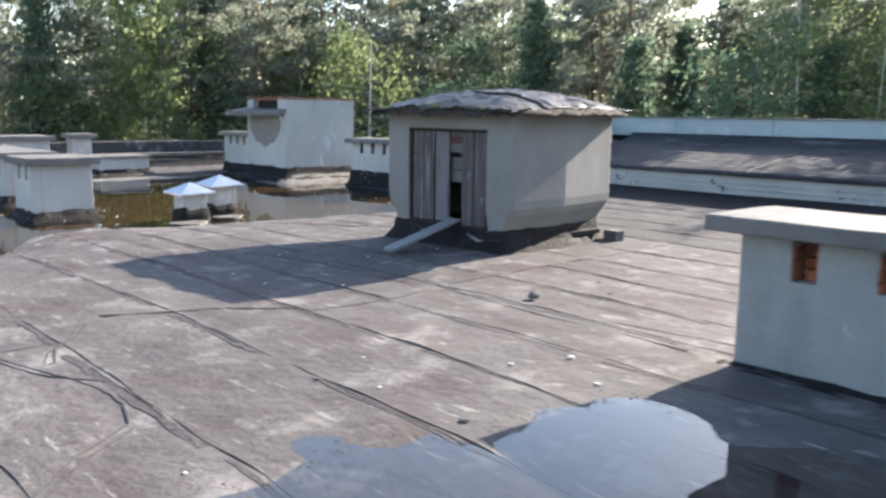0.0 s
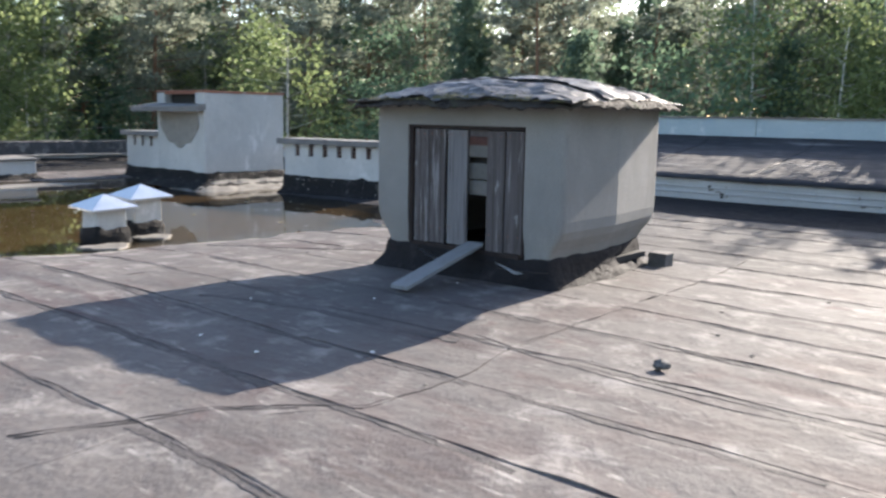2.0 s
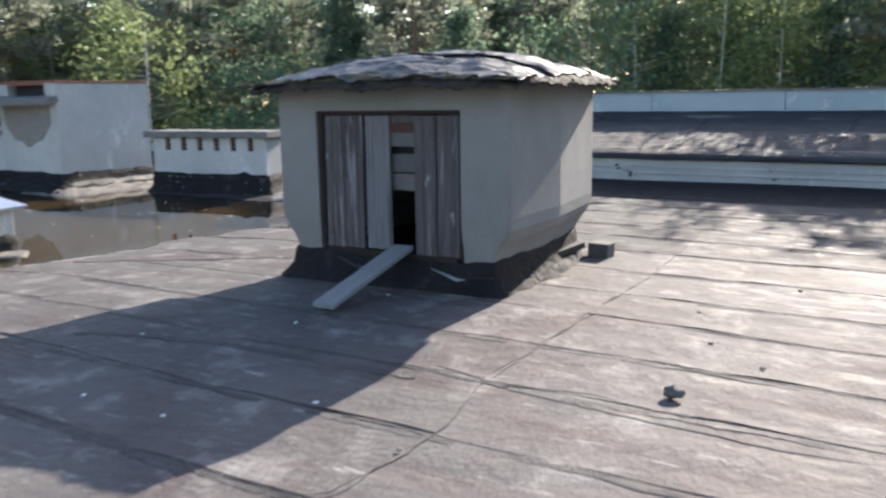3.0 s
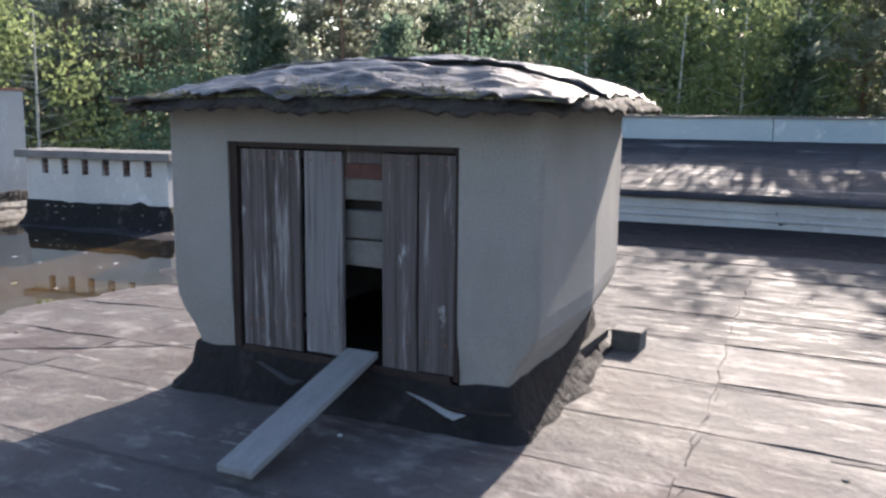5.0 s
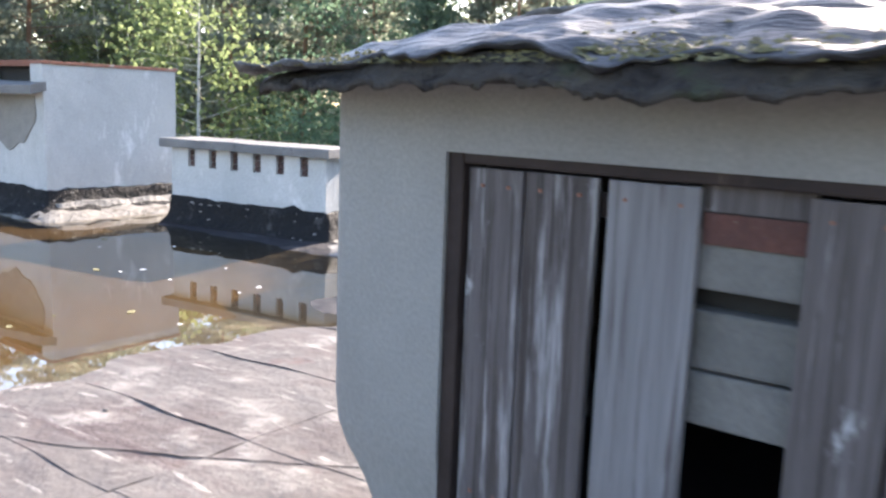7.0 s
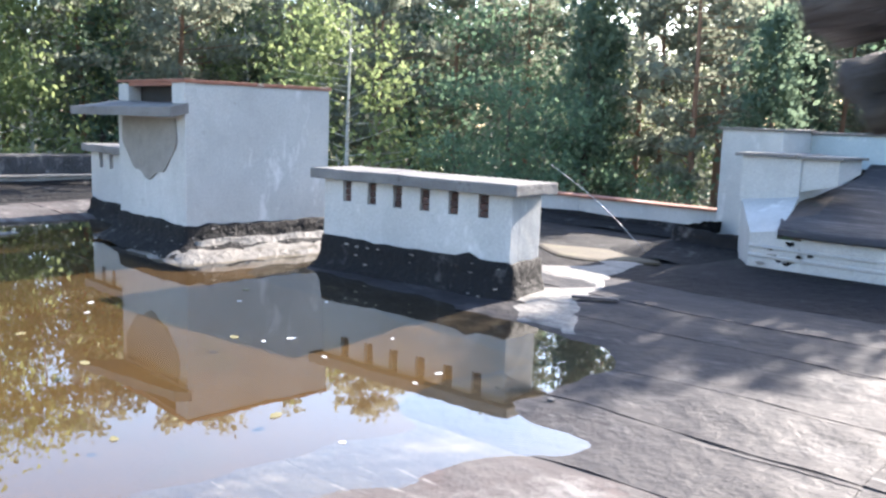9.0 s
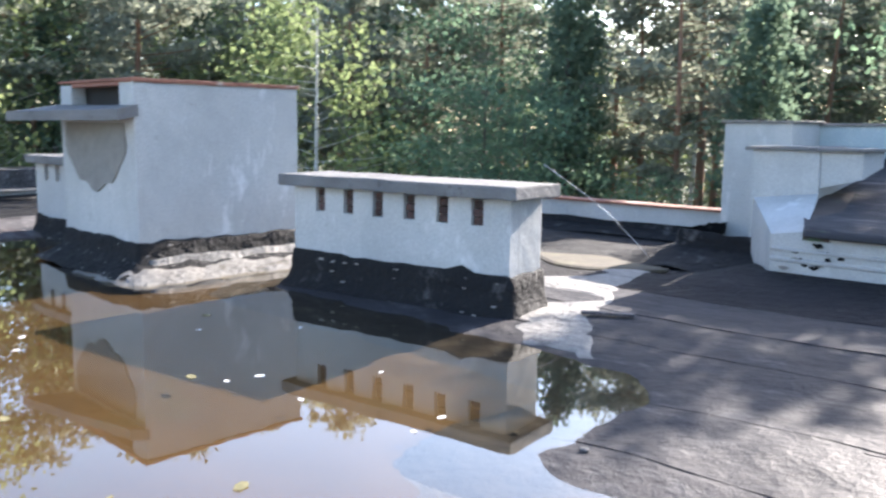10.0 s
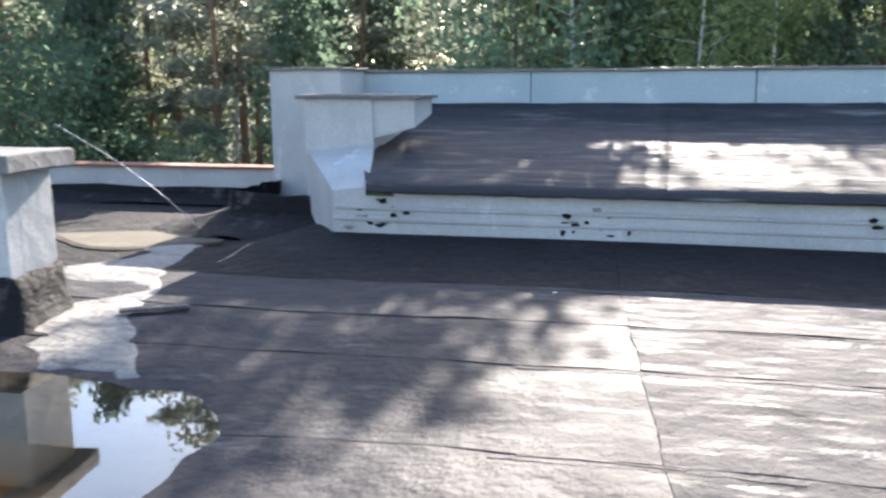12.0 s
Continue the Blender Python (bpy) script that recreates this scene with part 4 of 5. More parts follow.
# ---- parapet bench, pier and low wall ----
def bench():
    ob = thing("parapet_bench", (0, 9.2, 0.1), "long stepped parapet: banded white base and sloping felted top", "parapet", kind="structure")
    x0, x1 = -5.55, 13.0
    prof = [(8.10, 0.05), (8.10, 0.265), (8.085, 0.28), (8.085, 0.30), (8.11, 0.31), (8.11, 0.37), (8.09, 0.38), (8.09, 0.40), (8.12, 0.41), (8.12, 0.52), (11.46, 1.07), (11.46, 0.05)]
    bm = extrude_profile(prof, x0, x1)
    bmesh.ops.bisect_plane(bm, geom=bm.verts[:] + bm.edges[:] + bm.faces[:], plane_co=(0, 0, 0), plane_no=(1, 0, 0))
    roughen(bm, 0.8, 0.01)
    part("base_wall", bm, WHITE, ob, "white limewashed base with two bands")
    xs = [x0 - 0.02]
    while xs[-1] < x1:
        xs.append(xs[-1] + random.uniform(2.2, 3.2))
    for a, b in zip(xs, xs[1:]):
        nx, ny = max(4, int((b - a) / 0.12)), 22
        vs = []
        for j in range(ny + 1):
            for i in range(nx + 1):
                x, t = a + (b + 0.06 - a) * i / nx, j / ny
                y = 8.03 + (11.45 - 8.03) * t
                x = max(x, -5.2 - 0.42 * (y - 8.03))
                z = 0.60 + 0.525 * t + 0.008 * noise.noise(Vector((x * 2, y * 3, 0))) + 0.004 * (1 if i == nx else 0) - (0.05 if j == 0 else 0) + 0.01 * noise.noise(Vector((x * 6, 0, 3.0))) * (1 if j < 2 else 0)
                if j >= ny - 1:
                    z += 0.06 * (j - ny + 2)
                vs.append((x, y, z))
        fs = [(j * (nx + 1) + i, j * (nx + 1) + i + 1, (j + 1) * (nx + 1) + i + 1, (j + 1) * (nx + 1) + i) for j in range(ny) for i in range(nx)]
        s = under(new("felt_strip", mesh_of("felt_strip", vs, fs, SLOPE, True)), ob)
        mod = s.modifiers.new("thick", "SOLIDIFY")
        mod.thickness = 0.02
    return ob


bench_ob = bench()


def flake(parent, x, y, z, w, h, seed):
    """A scab of tar or bare render where the limewash has peeled off."""
    rg = random.Random(seed)
    pts = [(x + w * math.cos(a) * rg.uniform(0.45, 1.0), z + h * math.sin(a) * rg.uniform(0.45, 1.0)) for a in [2 * math.pi * i / 11 for i in range(11)]]
    return part("peeled_patch", extrude_profile(pts, y - 0.006, y + 0.02, "y"), BITUMEN if seed % 3 else BAREPLASTER, parent, "dark peeled patch in the limewash")


frk = random.Random(31)
for i in range(46):
    cx = frk.choice((-5.2, -5.1, -3.4, -3.3, -3.15, -0.9, 1.6))
    flake(bench_ob, cx + frk.gauss(0, 0.12), 8.082 if frk.random() < 0.5 else 8.105, frk.uniform(0.2, 0.47), frk.uniform(0.015, 0.07), frk.uniform(0.01, 0.035), i)


def parapet():
    ob = thing("parapet_wall", (0, 11.6, 0.8), "pale blue limewashed parapet with a brown tin coping", "parapet", kind="structure")
    xs = [-6.7, -4.3, -1.7, 0.9, 3.4, 5.9, 8.4, 10.9, 13.0]
    for a, b in zip(xs, xs[1:]):
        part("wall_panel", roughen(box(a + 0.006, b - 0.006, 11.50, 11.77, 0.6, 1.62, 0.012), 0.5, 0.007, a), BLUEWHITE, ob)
        part("coping", roughen(box(a - 0.01, b + 0.012, 11.46, 11.81, 1.62, 1.655, 0.006), 0.4, 0.008, a), DULLTIN, ob, "thin brown tin coping")
    # Unseen filler added inside the panels to stop sun leaking through their gaps.
    part("core", box(-6.68, 12.98, 11.58, 11.70, 0.61, 1.60, 0.0), CONCRETE, ob)
    part("bitumen_foot", roughen(box(-6.3, 13.0, 11.45, 11.495, 1.02, 1.165, 0.006), 0.25, 0.014), BITUMEN, ob, "black tarred foot")
    return ob


parapet()


def pier():
    ob = thing("parapet_pier", (-6.2, 9.3, 0.0), "stepped white limewashed pier at the parapet's end", "pier", kind="structure")
    part("tower", roughen(box(-7.33, -6.43, 10.60, 11.5, 0.0, 1.645, 0.015), 0.35, 0.010), WHITE, ob)
    part("tower_cap", roughen(box(-7.37, -6.39, 10.56, 11.54, 1.645, 1.68, 0.006), 0.3, 0.008), PALEAPRON, ob, "thin pale cap")
    cheek = loft([[(-5.56, 8.118, 0.0), (-5.22, 8.118, 0.0), (-5.60, 9.40, 0.0), (-6.32, 9.34, 0.0)], [(-5.56, 8.118, 0.53), (-5.22, 8.118, 0.58), (-5.60, 9.40, 0.90), (-6.32, 9.34, 0.80)]])
    part("cheek", roughen(cheek, 0.2, 0.012), WHITE, ob, "white plastered end of the sloping bench")
    part("bitumen_skirt", skirt(-7.2, -5.72, 9.3, 11.0, 0.34, 0.0, 0.75, 2.0), BITUMEN, ob, "black bitumen hump round the pier", True)
    bm = extrude_profile([(9.30, 0.0), (9.30, 1.33), (10.58, 1.33), (10.58, 0.0)], -6.33, -5.58)
    part("end_wall", roughen(bm, 0.3, 0.010), WHITE, ob)
    arm = loft([[(-5.58, 9.33, 0.93), (-5.14, 9.33, 1.04), (-5.14, 9.98, 1.16), (-5.58, 9.98, 1.06)], [(-5.58, 9.33, 1.33), (-5.14, 9.33, 1.33), (-5.14, 9.98, 1.33), (-5.58, 9.98, 1.33)]])
    part("arm", roughen(arm, 0.25, 0.008), WHITE, ob)
    part("cap", roughen(box(-6.40, -5.60, 9.24, 10.1, 1.33, 1.372, 0.006), 0.25, 0.012, 2.0), CONCRETE, ob, "broken thin concrete cap")
    part("cap", roughen(box(-5.59, -5.08, 9.26, 10.04, 1.33, 1.365, 0.006), 0.25, 0.012, 5.0), CONCRETE, ob, "broken thin concrete cap")
    bare = loft([[(-5.24, 8.10, 0.50), (-4.98, 8.12, 0.50), (-5.36, 9.8, 0.80), (-5.66, 9.42, 0.76)], [(-5.24, 8.10, 0.60), (-4.98, 8.12, 0.60), (-5.36, 9.8, 0.885), (-5.66, 9.42, 0.83)]])
    part("bare_patch", roughen(bare, 0.1, 0.014), RUSTFELT, ob, "bare brownish patch at the slope's end")
    return ob


pier()


def low_wall():
    ob = thing("low_parapet", (-12, 11.2, 0.0), "low white parapet with a rusty red tin coping", "parapet", kind="structure")
    xs = [-19.0, -16.0, -13.2, -10.2, -7.33]
    for a, b in zip(xs, xs[1:]):
        part("wall_panel", roughen(box(a + 0.004, b - 0.004, 11.10, 11.36, 0.0, 0.405, 0.012), 0.5, 0.010, a), WHITE, ob)
        part("coping", roughen(box(a - 0.01, b, 11.05, 11.41, 0.405, 0.44, 0.006), 0.4, 0.008, a), RUST, ob, "thin rusty tin coping")
    part("bitumen_foot", skirt(-19.0, -7.2, 11.10, 11.28, 0.16, 0.0, 0.40, 12.0), BITUMEN, ob, "black bitumen upstand", True)
    return ob


low_wall()


def end_wall():
    ob = thing("far_parapet", (-19.1, 0, 0), "low white far parapet with rusty coping at the roof's end", "parapet", kind="structure")
    ys = [-13.0, -9.0, -5.0, -1.0, 3.0, 7.0, 11.1]
    for a, b in zip(ys, ys[1:]):
        part("wall_panel", roughen(box(-19.3, -19.0, a + 0.004, b - 0.004, -0.2, 0.24, 0.012), 0.6, 0.010, a), WHITE, ob)
        part("coping", roughen(box(-19.36, -18.94, a, b - 0.004, 0.24, 0.285, 0.006), 0.5, 0.010, a), PALEAPRON, ob, "pale weathered coping")
    part("bitumen_foot", skirt(-19.2, -18.98, -13.0, 11.0, 0.19, -0.04, 2.3, 12.0, 0.08), BITUMEN, ob, "black bitumen upstand", True)
    part("rear_curb", roughen(box(-21.0, -20.2, -13.0, 11.1, -0.3, 0.62, 0.02), 0.8, 0.012), FELT_DARK, ob, "dark felted curb of the next roof")
    part("rear_deck", box(-20.2, -19.3, -13.0, 11.1, -0.6, 0.02, 0.004), FELT_DARK, ob)
    return ob


end_wall()

# building under the roof, and its other edges
hull = thing("building", (-4, -1, -6.5), "pale two-storey building under the flat roof", "building", kind="structure")
part("wall", box(-21.0, 13.2, 11.37, 11.8, -6.5, -0.02, 0.01), WHITE, hull)
part("wall", box(-21.0, 13.2, -13.4, -13.1, -6.5, 0.35, 0.01), WHITE, hull)
part("wall", box(13.0, 13.3, -13.1, 11.37, -6.5, 0.35, 0.01), WHITE, hull)
part("wall", box(-21.2, -21.0, -13.1, 11.37, -6.5, 0.3, 0.01), WHITE, hull)

# loose lightning wire standing off the deck
pts = [Vector((-7.05, 8.35, 0.10)), Vector((-7.35, 8.2, 0.45)), Vector((-7.75, 8.05, 0.80)), Vector((-8.25, 7.9, 1.12))]
curve = bpy.data.curves.new("wire", "CURVE")
curve.dimensions, curve.bevel_depth, curve.bevel_resolution = "3D", 0.0035, 1
sp = curve.splines.new("NURBS")
sp.points.add(len(pts) - 1)
for q, p in zip(sp.points, pts):
    q.co = (*p, 1)
sp.use_endpoint_u, sp.order_u = True, 3
curve.materials.append(WIRE)
tagged(new("lightning_wire", curve), "thin loose galvanised wire rising from the deck", "wire")


# ---- ground and forest ----
GROUND_Z = -6.5
gm = mesh_of("ground", [(-900, -900, GROUND_Z), (900, -900, GROUND_Z), (900, 900, GROUND_Z), (-900, 900, GROUND_Z)], [(0, 1, 2, 3)], EARTH)
tagged(new("ground", gm), "forest floor round the building", "ground", kind="structure")


def tube(path, radii, sides=7):
    vs, fs = [], []
    for k, (p, r) in enumerate(zip(path, radii)):
        for i in range(sides):
            a = 2 * math.pi * i / sides
            vs.append((p[0] + r * math.cos(a), p[1] + r * math.sin(a), p[2]))
        if k:
            b = (k - 1) * sides
            fs += [(b + i, b + (i + 1) % sides, b + sides + (i + 1) % sides, b + sides + i) for i in range(sides)]
    return vs, fs


def limb(vs, fs, a, b, r0, r1):
    a, b = Vector(a), Vector(b)
    d = (b - a).normalized()
    u = d.orthogonal().normalized()
    w = d.cross(u)
    base = len(vs)
    for p, r in ((a, r0), ((a + b) / 2 + Vector((0, 0, -0.03)), (r0 + r1) / 2), (b, r1)):
        for i in range(4):
            t = math.pi * i / 2
            vs.append(tuple(p + (u * math.cos(t) + w * math.sin(t)) * r))
    for k in (0, 4):
        fs += [(base + k + i, base + k + (i + 1) % 4, base + k + 4 + (i + 1) % 4, base + k + 4 + i) for i in range(4)]


def leaf_cards(rs, centres, spreads, per, size, droop):
    """Many small pointed leaves scattered round clump centres, as one list of quads."""
    c = np.repeat(np.array(centres), per, axis=0)
    s = np.repeat(np.array(spreads), per, axis=0)
    n = len(c)
    p = c + rs.normal(size=(n, 3)) * s * 0.5
    a = rs.normal(size=(n, 3))
    a[:, 2] -= droop
    a /= np.linalg.norm(a, axis=1)[:, None]
    b = np.cross(a, rs.normal(size=(n, 3)))
    b /= np.linalg.norm(b, axis=1)[:, None]
    L = (size * rs.uniform(0.6, 1.4, n))[:, None]
    v = np.stack([p - a * L * 0.5, p + b * L * 0.27, p + a * L * 0.5, p - b * L * 0.27], 1).reshape(-1, 3)
    f = np.arange(n * 4).reshape(-1, 4)
    return v, f


def tree(kind, seed, height, label, category):
    rs, rg = np.random.RandomState(seed), random.Random(seed)
    ob = tagged(new({"pine": "pine_tree", "birch": "birch_tree", "spruce": "spruce_tree", "rowan": "broadleaf_tree", "shrub": "shrub"}[kind]), label, category, "forest round the building")
    n = 9
    bend = (rg.uniform(-0.35, 0.35), rg.uniform(-0.35, 0.35))
    ax = lambda t: Vector((bend[0] * t * t + 0.10 * math.sin(4 * t + seed), bend[1] * t * t + 0.08 * math.cos(5 * t), height * t))
    r0 = {"pine": 0.17, "birch": 0.11, "spruce": 0.17, "rowan": 0.09, "shrub": 0.035}[kind] * (height / 14) ** 0.5
    vs, fs = tube([ax(i / n) for i in range(n + 1)], [r0 * (1 - 0.85 * i / n) for i in range(n + 1)], 8)
    centres, spreads = [], []
    if kind == "pine":
        for i in range(46):
            t = 0.50 + 0.50 * (i / 46) ** 0.9
            a, reach = rg.uniform(0, 6.28), (0.5 + 2.1 * math.sin(math.pi * min(1, (1.04 - t) / 0.54)) ** 0.8) * rg.uniform(0.6, 1.1)
            s = ax(t)
            e = s + Vector((reach * math.cos(a), reach * math.sin(a), rg.uniform(0.0, 0.7)))
            limb(vs, fs, s, e, 0.05 * (1.2 - t), 0.012)
            for q in (0.5, 0.78, 1.0):
                centres.append(tuple(s.lerp(e, q) + Vector((rg.uniform(-0.2, 0.2), rg.uniform(-0.2, 0.2), 0.12))))
                spreads.append((0.5, 0.5, 0.22))
        for i in range(16):
            s = ax(rg.uniform(0.15, 0.52))
            a = rg.uniform(0, 6.28)
            limb(vs, fs, s, s + Vector((0.9 * math.cos(a), 0.9 * math.sin(a), rg.uniform(-0.2, 0.2))), 0.018, 0.006)
        per, size, droop, leaf, bark = 36, 0.22, -0.3, NEEDLES, PINEBARK
    elif kind == "spruce":
        for i in range(64):
            t = 0.08 + 0.90 * i / 64
            reach = (0.25 + 2.1 * (1 - t)) * rg.uniform(0.75, 1.1)
            a = i * 2.4 + rg.uniform(-0.3, 0.3)
            s = ax(t)
            e = s + Vector((reach * math.cos(a), reach * math.sin(a), -0.18 * reach))
            limb(vs, fs, s, e, 0.03 * (1.2 - t), 0.008)
            for q in (0.4, 0.7, 1.0):
                centres.append(tuple(s.lerp(e, q)))
                spreads.append((0.42, 0.42, 0.28))
        per, size, droop, leaf, bark = 36, 0.19, 0.9, SPRUCE, DARKBARK
    elif kind == "rowan":
        for i in range(60):
            t = 0.2 + 0.76 * (i / 60)
            a, reach = rg.uniform(0, 6.28), (0.5 + 2.0 * math.sin(math.pi * (0.97 - 0.84 * t)) ** 0.8) * rg.uniform(0.6, 1.1)
            s = ax(t)
            e = s + Vector((reach * math.cos(a), reach * math.sin(a), rg.uniform(0.1, 0.7)))
            limb(vs, fs, s, e, 0.03 * (1.2 - t), 0.006)
            for q in (0.55, 1.0):
                centres.append(tuple(s.lerp(e, q)))
                spreads.append((0.7, 0.7, 0.5))
        per, size, droop, leaf, bark = 56, 0.14, 0.3, BROADLEAF, DARKBARK
    elif kind == "birch":
        for i in range(52):
            t = 0.22 + 0.76 * (i / 52)
            a, reach = rg.uniform(0, 6.28), (0.4 + 1.7 * math.sin(math.pi * (0.95 - 0.80 * t)) ** 0.9) * rg.uniform(0.5, 1.1)
            s = ax(t)
            e = s + Vector((reach * math.cos(a), reach * math.sin(a), rg.uniform(0.1, 0.9)))
            limb(vs, fs, s, e, 0.028 * (1.2 - t), 0.006)
            for q in (0.6, 1.0):
                centres.append(tuple(s.lerp(e, q) + Vector((0, 0, -0.1))))
                spreads.append((0.5, 0.5, 0.75))
        per, size, droop, leaf, bark = 58, 0.15, 0.8, LEAVES, BIRCHBARK
    else:
        for i in range(26):
            a, reach, t = rg.uniform(0, 6.28), rg.uniform(0.2, 1.0), rg.uniform(0.2, 1.0)
            s = ax(t * 0.6)
            e = s + Vector((reach * math.cos(a), reach * math.sin(a), height * 0.35 * rg.random()))
            limb(vs, fs, s, e, 0.015, 0.004)
            centres.append(tuple(e))
            spreads.append((0.65, 0.65, 0.6))
        per, size, droop, leaf, bark = 90, 0.15, 0.2, SHRUBLEAF, DARKBARK
    under(new("trunk", mesh_of("trunk", [tuple(v) for v in vs], fs, bark, True)), ob)
    v, f = leaf_cards(rs, centres, spreads, per, size, droop)
    me = bpy.data.meshes.new("crown")
    me.vertices.add(len(v))
    me.vertices.foreach_set("co", v.ravel())
    me.loops.add(len(f) * 4)
    me.loops.foreach_set("vertex_index", f.ravel())
    me.polygons.add(len(f))
    me.polygons.foreach_set("loop_start", np.arange(0, len(f) * 4, 4))
    me.update()
    me.validate()
    me.materials.append(leaf)
    under(new("crown", me), ob)
    return ob


MAKERS = {"pine": [tree("pine", s, h, "tall pine with reddish trunk and high open crown", "tree") for s, h in ((1, 15.0), (2, 16.5), (3, 14.0))],
          "birch": [tree("birch", s, h, "birch with light green leaves in sunlight", "tree") for s, h in ((4, 12.0), (5, 13.5), (6, 10.5))],
          "spruce": [tree("spruce", s, h, "dark green spruce at the forest's edge", "tree") for s, h in ((7, 12.0), (8, 14.0))],
          "rowan": [tree("rowan", s, h, "dense dark green broadleaf tree at the forest's edge", "tree") for s, h in ((11, 9.0), (12, 10.0))],
          "shrub": [tree("shrub", s, h, "leafy green shrub under the trees", "shrub") for s, h in ((9, 4.5), (10, 5.5))]}
HEIGHT = {"pine": (15.0, 16.5, 14.0), "birch": (12.0, 13.5, 10.5), "spruce": (12.0, 14.0), "rowan": (9.0, 10.0), "shrub": (4.5, 5.5)}
used = set()
SUNWAY = math.atan2(SUN.y, SUN.x)


def plant(kind, x, y, top, k=None):
    """Plants a tree whose tip reaches that height over the deck."""
    k = rng.randrange(len(MAKERS[kind])) if k is None else k
    s = (top - GROUND_Z) / HEIGHT[kind][k]
    src = MAKERS[kind][k]
    m = pose(x, y, GROUND_Z - 0.05, 0, 0, rng.uniform(0, 360))
    if (kind, k) not in used:
        used.add((kind, k))
        src.matrix_basis = m
        ob = src
    else:
        ob = copy_thing(src, m)
    ob.scale = (s * rng.uniform(0.9, 1.15),) * 2 + (s,)
    return ob


rng = random.Random(21)
EYE = Vector((0.5, -2.5, 0))
# rows of forest behind the far edges of the roof: angle from the shed's front, distance and tip height
for row, (dist, step, rise) in enumerate(((25, 6.2, 0.225), (32, 7.2, 0.23), (42, 7.0, 0.215))):
    a = 58.0 + row * 1.3
    while a < 196:
        ang = radians(a + rng.uniform(-1.4, 1.4))
        d = dist + rng.uniform(-2.5, 2.5)
        x, y = EYE.x + d * math.cos(ang), EYE.y + d * math.sin(ang)
        kind = rng.choices(("pine", "birch", "spruce"), (5, 3 if a > 125 else 1.2, 2.2))[0]
        top = d * rise * rng.uniform(0.82, 1.12)
        if abs(ang - SUNWAY) < 0.42:
            top = min(top, 0.35 * (y - 4.0))
        if not (-23 < x < 15 and y < 13.5) and not (row == 0 and 84 < a < 182):
            plant(kind, x, y, top)
        a += step * rng.uniform(0.75, 1.25) * (25 / dist) * 1.25
# shrubs and young growth at the forest's edge
for i in range(18):
    ang = radians(rng.uniform(60, 190))
    d = rng.uniform(24, 34)
    x, y = EYE.x + d * math.cos(ang), EYE.y + d * math.sin(ang)
    if not (-23 < x < 15 and y < 13.5):
        plant("shrub", x, y, rng.uniform(-1.5, 1.6))
# the trees that dapple the deck by the parapet
for kind, x, y, top in (("pine", -5.0, 20.5, 7.6), ("birch", -4.4, 18.0, 6.0), ("pine", -4.7, 22.0, 7.9), ("pine", -13.6, 22.0, 9.0), ("pine", 3.0, 19.5, 6.9), ("spruce", -10.1, 17.5, 4.6), ("pine", 6.4, 21.0, 8.4), ("birch", 0.8, 19.5, 7.2), ("birch", -1.8, 20.5, 6.4), ("pine", 1.9, 22.5, 7.0)):
    plant(kind, x, y, top)
# the trees that stand out at the forest's edge
for kind, x, y, top in (("pine", -25.3, 3.2, 5.3), ("spruce", -25.6, 2.5, 5.0), ("birch", -25.6, 5.6, 5.5), ("birch", -25.5, 7.1, 5.5), ("birch", -25.5, 5.9, 5.5),
                          ("pine", -25.4, 8.5, 5.6), ("spruce", -25.2, 8.8, 5.2), ("pine", -25.6, 11.3, 5.9), ("birch", -25.4, 13.7, 3.5), ("birch", -25.4, 14.6, 3.8),
                          ("birch", -18.9, 12.9, 3.5), ("pine", -24.8, 15.3, 4.1), ("rowan", -25.5, 9.5, 2.1), ("rowan", -25.5, 4.4, 1.3), ("birch", -25.2, 2.0, 3.0),
                          ("pine", -22.1, 16.3, 4.4), ("pine", -22.7, 20.1, 5.8), ("pine", -25.2, 20.4, 5.9), ("rowan", -16.6, 16.2, 2.9), ("rowan", -16.6, 14.4, 1.4),
                          ("rowan", -15.1, 16.1, 1.9), ("rowan", -20.5, 20.8, 4.4), ("spruce", -15.5, 18.4, 5.2), ("spruce", -15.6, 19.5, 3.8), ("pine", -12.7, 19.0, 5.0),
                          ("pine", -15.5, 22.0, 5.9), ("spruce", -11.8, 22.8, 5.6), ("pine", -11.1, 24.1, 5.8), ("pine", -11.2, 27.3, 6.4), ("rowan", -12.2, 17.0, 0.6),
                          ("birch", -2.1, 18.3, 4.2), ("birch", -0.6, 18.7, 4.2), ("spruce", -3.7, 17.8, 4.1), ("spruce", 0.7, 18.9, 4.3), ("rowan", -5.4, 17.2, 4.1)):
    plant(kind, x, y, top * 1.27 if x < -12.5 and top > 3.4 else top)
# tall pines further back
for kind, x, y, top in (("pine", -33.3, 20.3, 8.6), ("pine", -32.0, 23.9, 8.8), ("pine", -26.5, 19.7, 7.3), ("pine", -28.0, 13.9, 6.9), ("pine", -24.4, 25.1, 7.8)):
    plant(kind, x, y, top * 1.25)
# trees further back behind the parapet
for kind, x, y, top in (("spruce", -3.1, 23.8, 6.8), ("pine", -2.7, 27.0, 7.5), ("rowan", -3.7, 21.5, 5.2), ("pine", -6.7, 27.9, 7.9),
                          ("spruce", 0.8, 27.6, 7.3), ("rowan", -0.2, 24.4, 6.6), ("pine", -2.8, 30.1, 7.9), ("pine", -0.2, 30.6, 7.5)):
    plant(kind, x, y, top)
# birches close behind the chimney block
plant("birch", -24.5, -1.0, 4.4)
plant("birch", -24.0, 6.0, 3.0)
